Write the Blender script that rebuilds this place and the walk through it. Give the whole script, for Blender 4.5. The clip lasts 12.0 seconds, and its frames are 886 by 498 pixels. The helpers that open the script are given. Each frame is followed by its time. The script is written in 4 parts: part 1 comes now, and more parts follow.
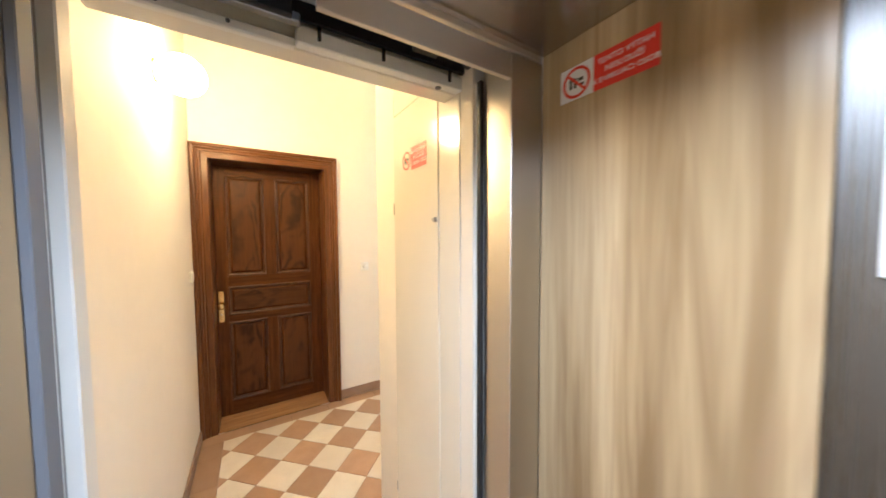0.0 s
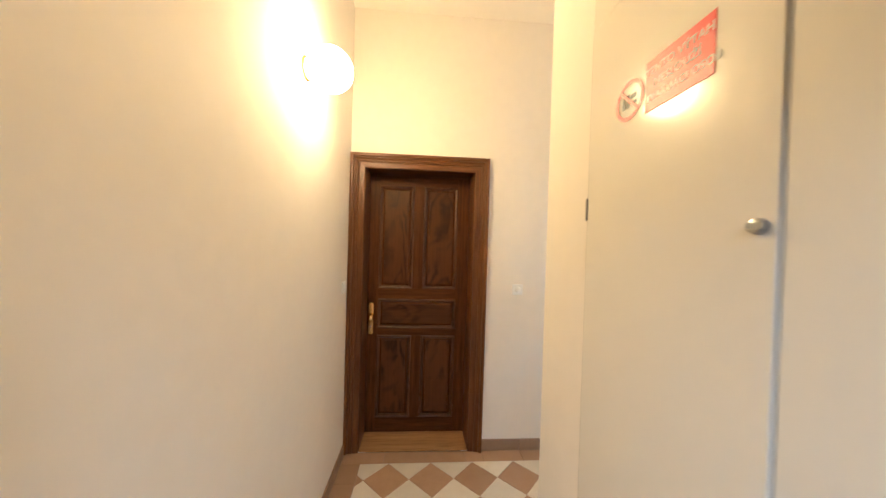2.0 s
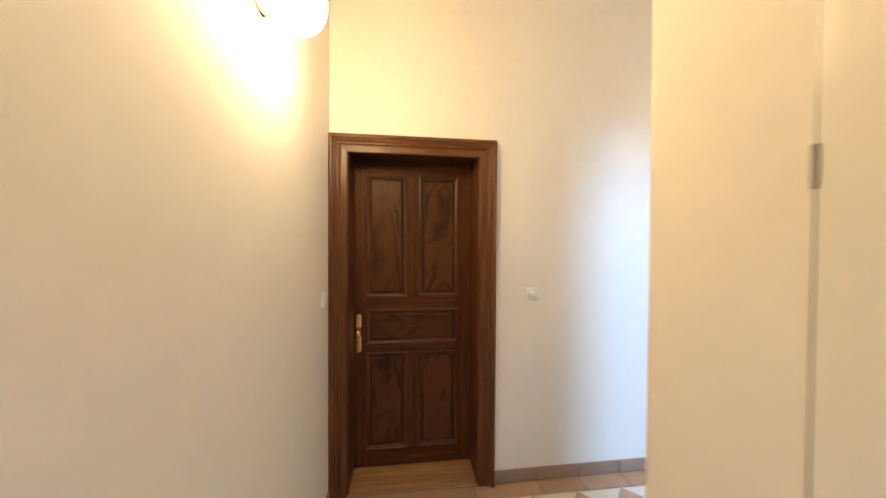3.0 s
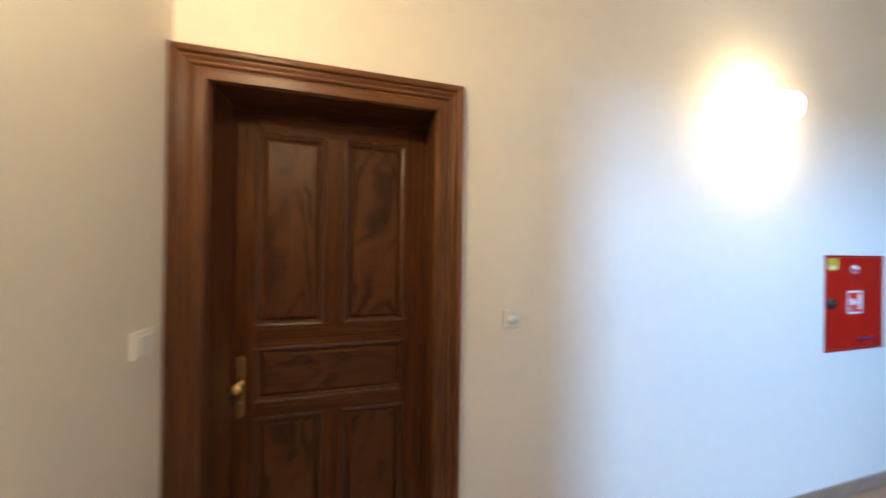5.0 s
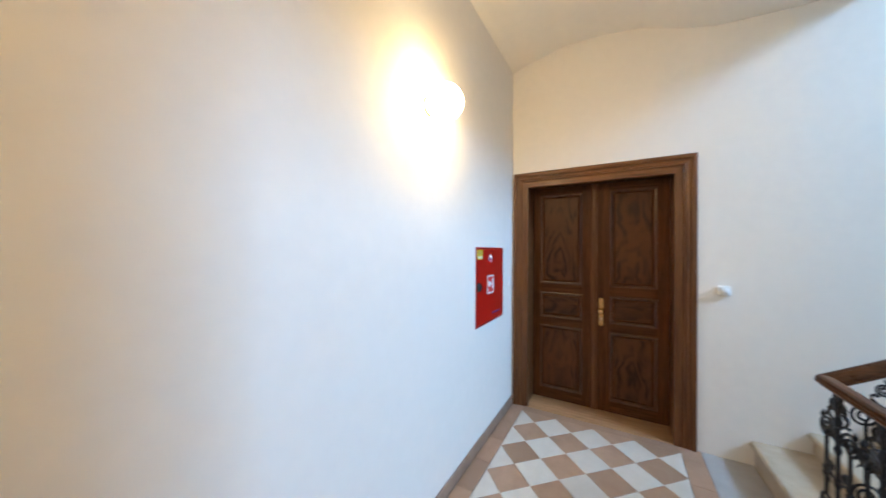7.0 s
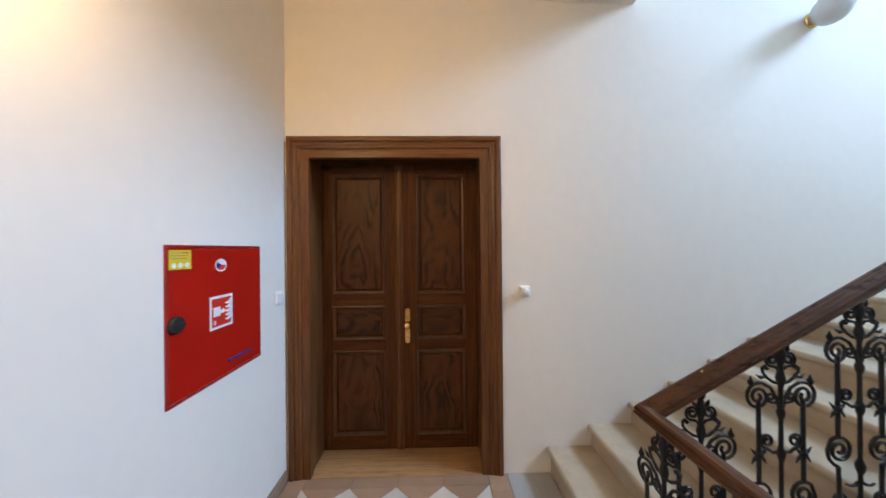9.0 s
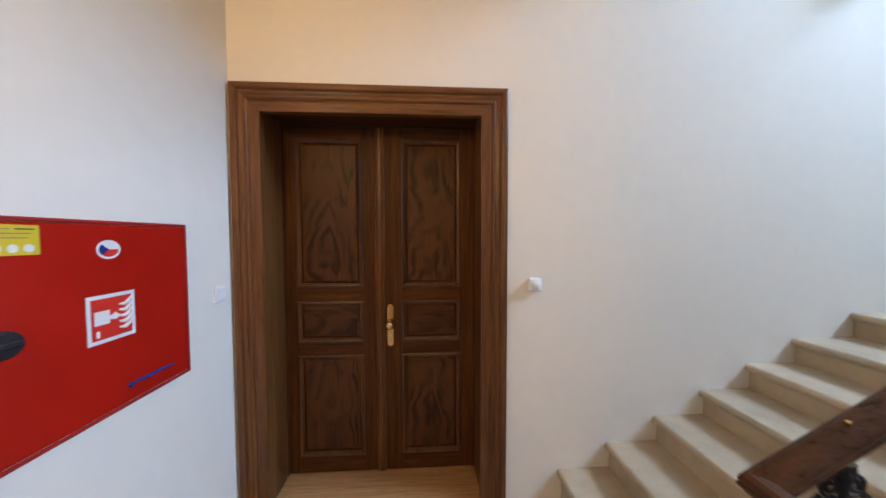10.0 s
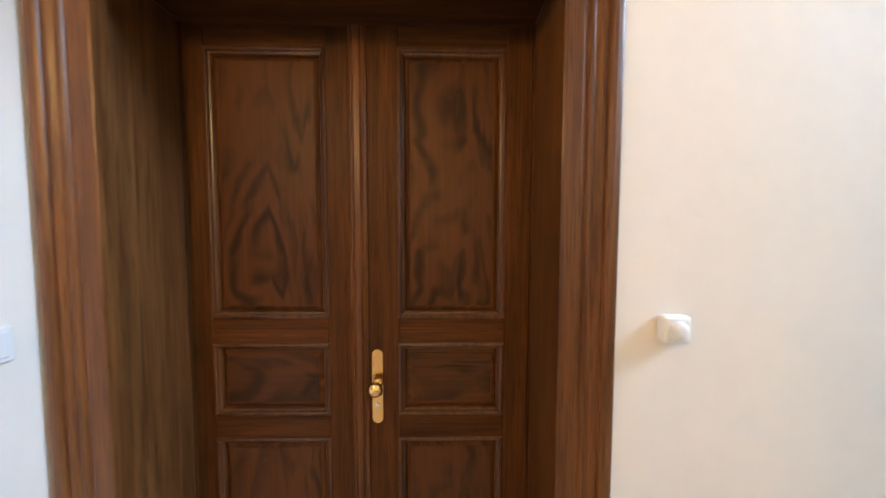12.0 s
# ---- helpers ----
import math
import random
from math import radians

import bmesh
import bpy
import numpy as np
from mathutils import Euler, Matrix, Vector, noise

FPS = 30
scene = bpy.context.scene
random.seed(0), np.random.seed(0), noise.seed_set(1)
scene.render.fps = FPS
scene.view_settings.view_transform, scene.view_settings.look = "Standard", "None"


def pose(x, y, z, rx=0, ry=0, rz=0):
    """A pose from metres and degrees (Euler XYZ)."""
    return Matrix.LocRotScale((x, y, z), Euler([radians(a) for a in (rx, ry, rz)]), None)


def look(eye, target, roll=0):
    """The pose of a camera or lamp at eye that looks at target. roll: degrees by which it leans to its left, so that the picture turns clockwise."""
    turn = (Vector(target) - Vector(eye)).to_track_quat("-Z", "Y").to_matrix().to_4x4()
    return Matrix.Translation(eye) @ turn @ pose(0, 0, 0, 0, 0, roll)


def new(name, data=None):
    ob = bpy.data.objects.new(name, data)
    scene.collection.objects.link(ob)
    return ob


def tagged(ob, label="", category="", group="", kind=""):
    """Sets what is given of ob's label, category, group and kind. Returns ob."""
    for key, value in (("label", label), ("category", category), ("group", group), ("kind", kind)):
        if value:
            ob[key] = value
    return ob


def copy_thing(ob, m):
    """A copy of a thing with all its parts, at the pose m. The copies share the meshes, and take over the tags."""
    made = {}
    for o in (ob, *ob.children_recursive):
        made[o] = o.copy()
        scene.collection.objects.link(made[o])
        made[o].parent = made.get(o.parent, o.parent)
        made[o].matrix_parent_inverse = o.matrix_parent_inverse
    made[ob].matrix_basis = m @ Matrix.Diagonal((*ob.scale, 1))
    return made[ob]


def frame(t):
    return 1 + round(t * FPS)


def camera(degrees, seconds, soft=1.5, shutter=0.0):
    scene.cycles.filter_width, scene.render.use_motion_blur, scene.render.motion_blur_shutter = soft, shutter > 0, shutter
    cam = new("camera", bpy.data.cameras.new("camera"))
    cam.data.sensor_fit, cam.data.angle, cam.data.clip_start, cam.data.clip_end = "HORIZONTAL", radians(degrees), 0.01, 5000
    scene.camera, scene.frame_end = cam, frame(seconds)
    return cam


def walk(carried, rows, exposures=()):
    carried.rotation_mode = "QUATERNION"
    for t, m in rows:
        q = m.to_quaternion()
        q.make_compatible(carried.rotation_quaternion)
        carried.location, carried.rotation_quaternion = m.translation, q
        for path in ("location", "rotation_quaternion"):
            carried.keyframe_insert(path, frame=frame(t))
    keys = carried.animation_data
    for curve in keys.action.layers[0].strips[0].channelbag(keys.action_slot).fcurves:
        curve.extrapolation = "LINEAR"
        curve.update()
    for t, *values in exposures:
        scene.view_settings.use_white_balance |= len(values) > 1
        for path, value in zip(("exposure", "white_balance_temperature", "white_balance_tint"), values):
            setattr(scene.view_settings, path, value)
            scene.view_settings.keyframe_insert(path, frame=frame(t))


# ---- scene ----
cam = camera(111.3, 12.0, shutter=0.5)
PATH = [
    (0, (-0.02, -0.046, 1.569), (1.041, 1.646, 1.472), -0.3),
    (0.5, (0.029, 0.104, 1.586), (0.895, 1.906, 1.528), 1.2),
    (1, (0.056, 0.233, 1.59), (0.637, 2.145, 1.531), 1.7),
    (1.5, (0.122, 0.413, 1.586), (0.449, 2.386, 1.591), 1.7),
    (2, (0.143, 0.549, 1.588), (0.283, 2.544, 1.566), 1.7),
    (2.5, (0.135, 0.714, 1.565), (0.276, 2.708, 1.527), 1.5),
    (3, (0.064, 0.933, 1.59), (0.307, 2.918, 1.56), 0.3),
    (3.2, (0.025, 1.007, 1.537), (0.298, 2.989, 1.554), -0.5),
    (4.8, (0.202, 1.562, 1.588), (0.561, 3.53, 1.582), 0.7),
    (5, (0.247, 1.619, 1.569), (0.75, 3.555, 1.574), 0.8),
    (5.5, (0.369, 1.834, 1.615), (1.323, 3.592, 1.62), 0.2),
    (6, (0.517, 1.928, 1.579), (1.809, 3.455, 1.551), -0.2),
    (6.5, (0.754, 1.995, 1.557), (2.312, 3.249, 1.554), 0.4),
    (7, (0.984, 1.941, 1.547), (2.714, 2.944, 1.552), 0.3),
    (7.5, (1.247, 1.963, 1.546), (3.172, 2.505, 1.509), 0.4),
    (7.7, (1.356, 1.944, 1.56), (3.328, 2.27, 1.499), -0.0),
    (9.3, (2.058, 1.859, 1.535), (4.056, 1.777, 1.503), -0.4),
    (9.5, (2.14, 1.869, 1.529), (4.136, 1.76, 1.464), -0.2),
    (10, (2.355, 1.863, 1.516), (4.35, 1.745, 1.436), -0.1),
    (10.5, (2.57, 1.877, 1.521), (4.565, 1.764, 1.442), -0.9),
    (11, (2.786, 1.879, 1.507), (4.781, 1.777, 1.41), -0.9),
    (11.5, (3.008, 1.868, 1.513), (5.006, 1.827, 1.429), -0.7),
    (12, (3.224, 1.869, 1.498), (5.221, 1.84, 1.396), 0.1),
]
LIGHTNESS = [(0, 1.14, 5200, 8), (0.5, 1.08, 5150, 8), (1.0, 0.97, 5050, 8), (1.5, 0.74, 5050, 8), (2.0, 0.55, 5050, 8), (2.5, 0.5, 5000, 8), (3.0, 0.4, 4950, 8), (5.0, 0.14, 4700, 8), (5.5, 0.33, 4800, 8), (6.0, 0.74, 4800, 5), (6.5, 0.5, 4900, 4), (7.0, 0.08, 5100, 8), (7.5, -0.16, 5270, 11), (9.5, -0.12, 5950, 17), (10.0, -0.14, 6000, 18), (10.5, -0.26, 6150, 18), (11.2, 0.0, 6250, 17), (12, 0.46, 6300, 16)]
walk(cam, [(t, look(eye, target, roll)) for t, eye, target, roll in PATH], LIGHTNESS)


# ---- world and light ----
def world_sky():
    w = bpy.data.worlds.new("sky")
    scene.world = w
    w.use_nodes = True
    nt = w.node_tree
    sky = nt.nodes.new("ShaderNodeTexSky")
    sky.sky_type = "NISHITA"
    sky.sun_disc = False
    sky.sun_elevation, sky.sun_rotation = radians(38), radians(20)
    bg = nt.nodes["Background"]
    bg.inputs["Strength"].default_value = 0.1
    nt.links.new(sky.outputs[0], bg.inputs["Color"])


def area_lamp(name, m, sx, sy, watts, colour, spread=180):
    d = bpy.data.lights.new(name, "AREA")
    d.shape, d.size, d.size_y, d.energy, d.color = "RECTANGLE", sx, sy, watts, colour
    d.spread = radians(spread)
    ob = new(name, d)
    ob.matrix_basis = m
    return tagged(ob, kind="structure")


LAMP_COLOUR, LAMP_STRENGTH = (1.0, 0.63, 0.245), 78.0
DAY_COLOUR, DAY_WATTS = (0.52, 0.742, 1.0), 240.0
world_sky()
# daylight of the stairwell window and the lit ceilings of the lift car and of the flat
area_lamp("window_daylight", look((2.5, -4.17, 5.35), (2.8, 1.6, 1.5)), 1.8, 1.5, DAY_WATTS, DAY_COLOUR, 125)
area_lamp("lift_downlight", look((0.06, -0.14, 2.034), (0.06, -0.139, 0)), 0.3, 0.5, 11.0, (0.95, 0.97, 1.0), 150)
area_lamp("flat_ceiling_light", look((4.95, 2.3, 2.75), (4.95, 2.3, 0)), 0.5, 0.5, 45.0, (1.0, 0.84, 0.62))


# ---- materials ----
class Mat:
    """A small builder for node materials."""

    def __init__(self, name, rough=0.5, metal=0.0, spec=0.5):
        self.m = bpy.data.materials.new(name)
        self.m.use_nodes = True
        self.nt = self.m.node_tree
        self.b = self.nt.nodes["Principled BSDF"]
        self.b.inputs["Roughness"].default_value = rough
        self.b.inputs["Metallic"].default_value = metal
        self.b.inputs["Specular IOR Level"].default_value = spec
        self.co = self.nt.nodes.new("ShaderNodeTexCoord").outputs["Object"]

    def node(self, kind, **ins):
        n = self.nt.nodes.new(kind)
        for k, v in ins.items():
            key = k.replace("_", " ")
            if hasattr(v, "is_linked"):
                self.nt.links.new(v, n.inputs[key])
            else:
                n.inputs[key].default_value = v
        return n

    def mapped(self, sx, sy, sz, loc=(0, 0, 0)):
        n = self.nt.nodes.new("ShaderNodeMapping")
        self.nt.links.new(self.co, n.inputs["Vector"])
        n.inputs["Scale"].default_value = (sx, sy, sz)
        n.inputs["Location"].default_value = loc
        return n.outputs[0]

    def noise(self, vec, scale, detail=3, rough=0.5, dist=0.0):
        n = self.node("ShaderNodeTexNoise", Vector=vec, Scale=scale, Detail=detail, Roughness=rough, Distortion=dist)
        return n.outputs["Fac"]

    def math(self, op, a, b=0.0, c=0.0):
        n = self.nt.nodes.new("ShaderNodeMath")
        n.operation = op
        for i, v in enumerate((a, b, c)):
            if hasattr(v, "is_linked"):
                self.nt.links.new(v, n.inputs[i])
            else:
                n.inputs[i].default_value = v
        return n.outputs[0]

    def ramp(self, fac, *stops):
        n = self.nt.nodes.new("ShaderNodeValToRGB")
        self.nt.links.new(fac, n.inputs[0])
        el = n.color_ramp.elements
        while len(el) < len(stops):
            el.new(0.5)
        for e, (p, c) in zip(el, stops):
            e.position, e.color = p, (*c, 1)
        return n.outputs[0]

    def mix(self, fac, a, b, mode="MIX"):
        n = self.nt.nodes.new("ShaderNodeMix")
        n.data_type, n.blend_type = "RGBA", mode
        for i, v in ((0, fac), (6, a), (7, b)):
            if hasattr(v, "is_linked"):
                self.nt.links.new(v, n.inputs[i])
            else:
                n.inputs[i].default_value = v if i == 0 else (*v, 1)
        return n.outputs[2]

    def colour(self, c):
        if hasattr(c, "is_linked"):
            self.nt.links.new(c, self.b.inputs["Base Color"])
        else:
            self.b.inputs["Base Color"].default_value = (*c, 1)
        return self

    def rough(self, fac, lo, hi):
        n = self.node("ShaderNodeMapRange", Value=fac, To_Min=lo, To_Max=hi)
        self.nt.links.new(n.outputs[0], self.b.inputs["Roughness"])
        return self

    def bump(self, h, strength, dist=0.002):
        n = self.node("ShaderNodeBump", Height=h, Strength=strength, Distance=dist)
        self.nt.links.new(n.outputs[0], self.b.inputs["Normal"])
        return self

    def random(self):
        return self.nt.nodes.new("ShaderNodeObjectInfo").outputs["Random"]


def plaster(name, c):
    m = Mat(name, 0.75)
    big, fine = m.noise(m.co, 1.3, 4), m.noise(m.co, 160, 3, 0.6)
    mid = m.noise(m.co, 14, 4)
    lo = tuple(v * 0.955 for v in c)
    m.colour(m.mix(m.ramp(mid, (0.35, (0, 0, 0)), (0.7, (1, 1, 1))), m.mix(big, lo, c), c))
    return m.rough(mid, 0.68, 0.85).bump(m.math("ADD", m.math("MULTIPLY", mid, 2.0), fine), 0.22, 0.0012).m


def wood(name, dark, light, axis, rough=0.36, fine=1.0, spec=0.3):
    """Straight grain along an axis (0, 1, 2)."""
    m = Mat(name, rough, 0.0, spec)
    sc = [42.0 * fine] * 3
    sc[axis] = 1.6 * fine
    vec = m.mapped(*sc)
    grain = m.noise(vec, 1.0, 6, 0.62, 0.4)
    pores = m.noise(m.mapped(*[v * 5 for v in sc]), 1.0, 2, 0.5)
    wide = m.noise(m.mapped(*[v * 0.16 for v in sc]), 1.0, 3)
    c = m.ramp(grain, (0.3, dark), (0.68, light))
    c = m.mix(m.ramp(wide, (0.3, (0, 0, 0)), (0.75, (0.55, 0.55, 0.55))), c, tuple(v * 0.6 for v in dark))
    c = m.mix(m.ramp(pores, (0.52, (0, 0, 0)), (0.66, (0.5, 0.5, 0.5))), c, tuple(v * 0.4 for v in dark))
    m.colour(c).rough(grain, rough - 0.06, rough + 0.1)
    return m.bump(m.math("ADD", grain, pores), 0.25, 0.0006).m


def figured(name, dark, light, flip=False):
    """Crotch walnut veneer: dark arched contours, opened like a book about the sheet's own axis."""
    m = Mat(name, 0.4, 0.0, 0.15)
    rnd = m.random()
    sep = m.nt.nodes.new("ShaderNodeSeparateXYZ")
    m.nt.links.new(m.co, sep.inputs[0])
    across, along = (sep.outputs[2], sep.outputs[0]) if flip else (sep.outputs[0], sep.outputs[2])
    side = m.math("ABSOLUTE", across)
    seed = m.math("MULTIPLY", rnd, 53.0)
    lop = m.math("MULTIPLY_ADD", across, 0.35, m.math("MULTIPLY", side, 0.65))
    sheet = m.node("ShaderNodeCombineXYZ", X=m.math("MULTIPLY", lop, 9.5), Y=seed, Z=m.math("MULTIPLY", along, 3.0)).outputs[0]
    warp = m.noise(sheet, 0.9, 2.5, 0.5, 0.5)
    arch = m.math("MULTIPLY", m.math("POWER", side, 1.5), 28.0)
    field = m.math("ADD", m.math("MULTIPLY_ADD", along, 2.2, arch), m.math("MULTIPLY", warp, 4.8))
    bands = m.math("MULTIPLY_ADD", m.math("SINE", m.math("MULTIPLY_ADD", field, 6.2832, seed)), 0.5, 0.5)
    soft = m.ramp(bands, (0.22, (0, 0, 0)), (1.0, (0.85, 0.85, 0.85)))
    blot = m.noise(sheet, 1.25, 3, 0.55, 0.7)
    mask = m.ramp(blot, (0.40, (0.08, 0.08, 0.08)), (0.60, (1, 1, 1)))
    fine = m.noise(m.mapped(*((2.2, 80, 80) if flip else (80, 80, 2.2))), 1.0, 5, 0.6)
    tone = m.mix(m.noise(sheet, 0.5, 2), light, tuple(v * 0.66 for v in light))
    c = m.mix(m.math("MULTIPLY", soft, mask), tone, dark)
    c = m.mix(m.ramp(fine, (0.42, (0, 0, 0)), (0.72, (0.25, 0.25, 0.25))), c, dark)
    m.colour(c).rough(fine, 0.34, 0.5)
    return m.bump(fine, 0.1, 0.0005).m


def brushed(name, c, axis, rough=0.3):
    m = Mat(name, rough, 1.0)
    sc = [260.0] * 3
    sc[axis] = 2.0
    streak = m.noise(m.mapped(*sc), 1.0, 4, 0.6)
    smear = m.noise(m.co, 3.0, 4)
    m.colour(m.mix(smear, tuple(v * 0.9 for v in c), c)).rough(m.math("MULTIPLY_ADD", smear, 0.3, m.math("MULTIPLY", streak, 0.7)), rough - 0.08, rough + 0.14)
    m.b.inputs["Anisotropic"].default_value = 0.75
    along = [0.0] * 3
    along[axis] = 1.0
    m.nt.links.new(m.node("ShaderNodeCombineXYZ", X=along[0], Y=along[1], Z=along[2]).outputs[0], m.b.inputs["Tangent"])
    return m.bump(streak, 0.06, 0.0003).m


def tile(name, c, vary, rough=0.42, speck=None):
    m = Mat(name, rough)
    rnd = m.random()
    cloud = m.noise(m.co, 9, 5, 0.6)
    grit = m.noise(m.co, 120, 3, 0.6)
    lo, hi = tuple(v * (1 - vary) for v in c), tuple(min(1, v * (1 + vary)) for v in c)
    col = m.mix(rnd, lo, hi)
    col = m.mix(m.ramp(cloud, (0.35, (0, 0, 0)), (0.75, (0.5, 0.5, 0.5))), col, speck or tuple(v * 0.72 for v in c))
    col = m.mix(m.ramp(grit, (0.55, (0, 0, 0)), (0.75, (0.3, 0.3, 0.3))), col, tuple(v * 0.5 for v in c))
    return m.colour(col).rough(cloud, rough - 0.1, rough + 0.15).bump(m.math("ADD", cloud, grit), 0.15, 0.001).m


def paint(name, c, rough=0.4, wear=0.06, metal=0.0):
    m = Mat(name, rough, metal)
    n, g = m.noise(m.co, 4, 5), m.noise(m.co, 220, 2)
    m.colour(m.mix(m.ramp(n, (0.35, (0, 0, 0)), (0.75, (1, 1, 1))), tuple(v * (1 - wear) for v in c), c))
    return m.rough(n, rough - 0.05, rough + 0.08).bump(g, 0.08, 0.0004).m


def glow(name, c, strength):
    m = Mat(name, 0.3)
    m.colour((0.9, 0.88, 0.84))
    m.b.inputs["Emission Color"].default_value = (*c, 1)
    m.b.inputs["Emission Strength"].default_value = strength
    return m.m


WALL = plaster("wall_plaster", (0.82, 0.768, 0.682))
CEIL = plaster("ceiling_plaster", (0.82, 0.772, 0.68))
FLATWALL = plaster("flat_plaster", (0.82, 0.80, 0.75))
WOOD = [wood("walnut_" + a, (0.044, 0.0158, 0.0042), (0.140, 0.0520, 0.0140), i, 0.44, 1.0, 0.1) for i, a in enumerate("xyz")]
MOULDING = wood("moulding_walnut", (0.048, 0.0185, 0.0056), (0.142, 0.056, 0.017), 2, 0.3, 1.0, 0.4)
TRIM = [wood("trim_walnut_" + a, (0.078, 0.0285, 0.0080), (0.215, 0.087, 0.025), i, 0.34) for i, a in enumerate("xyz")]
VENEER = figured("figured_walnut", (0.0180, 0.0080, 0.0040), (0.108, 0.0420, 0.0130))
VENEER_H = figured("figured_walnut_across", (0.0165, 0.0075, 0.0040), (0.098, 0.039, 0.0122), True)
OAK = wood("oak_threshold_x", (0.33, 0.17, 0.065), (0.52, 0.30, 0.13), 0, 0.42, 0.8)
OAK_Y = wood("oak_threshold_y", (0.33, 0.17, 0.065), (0.52, 0.30, 0.13), 1, 0.42, 0.8)
RAILWOOD = [wood("handrail_wood_" + a, (0.036, 0.0145, 0.0058), (0.122, 0.050, 0.0175), i, 0.27) for i, a in enumerate("xyz")]
BRASS = Mat("polished_brass", 0.2, 1.0).colour((0.83, 0.58, 0.24)).m
DARKMETAL = Mat("dark_steel", 0.4, 1.0).colour((0.12, 0.12, 0.125)).m
CHROME = Mat("chrome", 0.12, 1.0).colour((0.75, 0.75, 0.76)).m
IRON = paint("black_wrought_iron", (0.022, 0.022, 0.024), 0.36, 0.4, 0.35)
STEEL_Z = brushed("brushed_steel_z", (0.60, 0.57, 0.53), 2, 0.3)
STEEL_X = brushed("brushed_steel_x", (0.74, 0.70, 0.64), 0, 0.34)
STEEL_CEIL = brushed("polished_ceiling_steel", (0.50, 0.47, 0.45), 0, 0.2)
STEEL_DARK = brushed("dark_brushed_steel", (0.20, 0.19, 0.18), 2, 0.25)
CREAM = paint("cream_gloss_paint", (0.80, 0.765, 0.68), 0.11, 0.03)
FRAMEWHITE = paint("white_powder_coat", (0.77, 0.765, 0.73), 0.32, 0.03)
EDGEGREY = Mat("blue_grey_edge", 0.5).colour((0.16, 0.175, 0.21)).m
SEAM = Mat("grey_seam", 0.6).colour((0.33, 0.32, 0.30)).m
BLACK = Mat("black_rubber", 0.6).colour((0.012, 0.012, 0.013)).m
DARK = Mat("dark_shaft_steel", 0.55, 0.4).colour((0.02, 0.02, 0.022)).m
RAILGREY = Mat("aluminium_track", 0.35, 1.0).colour((0.42, 0.43, 0.45)).m
RED = paint("fire_red_enamel", (0.46, 0.011, 0.004), 0.3, 0.14)
RED2 = paint("fire_red_edge", (0.36, 0.016, 0.012), 0.38, 0.1)
SIGNRED = paint("sign_red_print", (0.68, 0.035, 0.02), 0.35, 0.03)
SIGNWHITE = paint("sign_white_print", (0.82, 0.82, 0.82), 0.35, 0.03)
YELLOW = paint("yellow_sticker", (0.72, 0.55, 0.03), 0.4, 0.04)
BLUE = paint("blue_print", (0.016, 0.03, 0.21), 0.4, 0.04)
INK = paint("black_print", (0.03, 0.03, 0.03), 0.4, 0.03)
PLASTIC = paint("white_plastic", (0.82, 0.82, 0.80), 0.3, 0.02)
TAN = tile("tan_ceramic", (0.39, 0.25, 0.152), 0.16, 0.4, (0.30, 0.175, 0.10))
LIGHT = tile("cream_ceramic", (0.66, 0.60, 0.50), 0.07, 0.4, (0.56, 0.49, 0.39))
BORDER = tile("tan_border_ceramic", (0.37, 0.235, 0.145), 0.13, 0.45, (0.28, 0.17, 0.10))
BASETILE = tile("tan_base_tile", (0.33, 0.22, 0.145), 0.12, 0.45)
TERRA = tile("terracotta_floor", (0.50, 0.25, 0.11), 0.1, 0.4)
GROUT = paint("grey_grout", (0.30, 0.25, 0.20), 0.85, 0.15)
STONE = tile("worn_sandstone", (0.485, 0.40, 0.28), 0.06, 0.55, (0.33, 0.245, 0.15))
SLAB = tile("grey_limestone", (0.40, 0.385, 0.36), 0.06, 0.5, (0.30, 0.28, 0.255))
GLOBE = glow("lit_opal_glass", LAMP_COLOUR, LAMP_STRENGTH)
OPAL = Mat("opal_glass", 0.18).colour((0.62, 0.63, 0.64)).m


def laminate():
    """Light walnut laminate with tall streaks."""
    m = Mat("pale_walnut_laminate", 0.3)
    a = m.noise(m.mapped(6.5, 6.5, 0.3), 1.0, 5, 0.6, 0.9)
    b = m.noise(m.mapped(46, 46, 0.8), 1.0, 5, 0.6, 0.3)
    c = m.ramp(a, (0.30, (0.27, 0.18, 0.088)), (0.42, (0.47, 0.345, 0.19)), (0.54, (0.56, 0.43, 0.255)), (0.66, (0.34, 0.235, 0.12)))
    c = m.mix(m.ramp(b, (0.48, (0, 0, 0)), (0.74, (0.4, 0.4, 0.4))), c, (0.27, 0.185, 0.095))
    fine = m.noise(m.mapped(190, 190, 4.0), 1.0, 3, 0.6)
    c = m.mix(m.ramp(fine, (0.5, (0, 0, 0)), (0.74, (0.3, 0.3, 0.3))), c, (0.28, 0.19, 0.11))
    knots = m.noise(m.mapped(5.5, 5.5, 1.1), 1.0, 2, 0.5, 2.2)
    c = m.mix(m.ramp(knots, (0.60, (0, 0, 0)), (0.74, (0.45, 0.45, 0.45))), c, (0.33, 0.22, 0.125))
    return m.colour(c).rough(b, 0.2, 0.3).bump(b, 0.08, 0.0004).m


LAMINATE = laminate()


# ---- shape helpers ----
def box(bm, x0, x1, y0, y1, z0, z1):
    v = [bm.verts.new((x, y, z)) for x in (x0, x1) for y in (y0, y1) for z in (z0, z1)]
    for f in ((0, 1, 3, 2), (4, 6, 7, 5), (0, 4, 5, 1), (2, 3, 7, 6), (0, 2, 6, 4), (1, 5, 7, 3)):
        bm.faces.new([v[i] for i in f])
    return bm


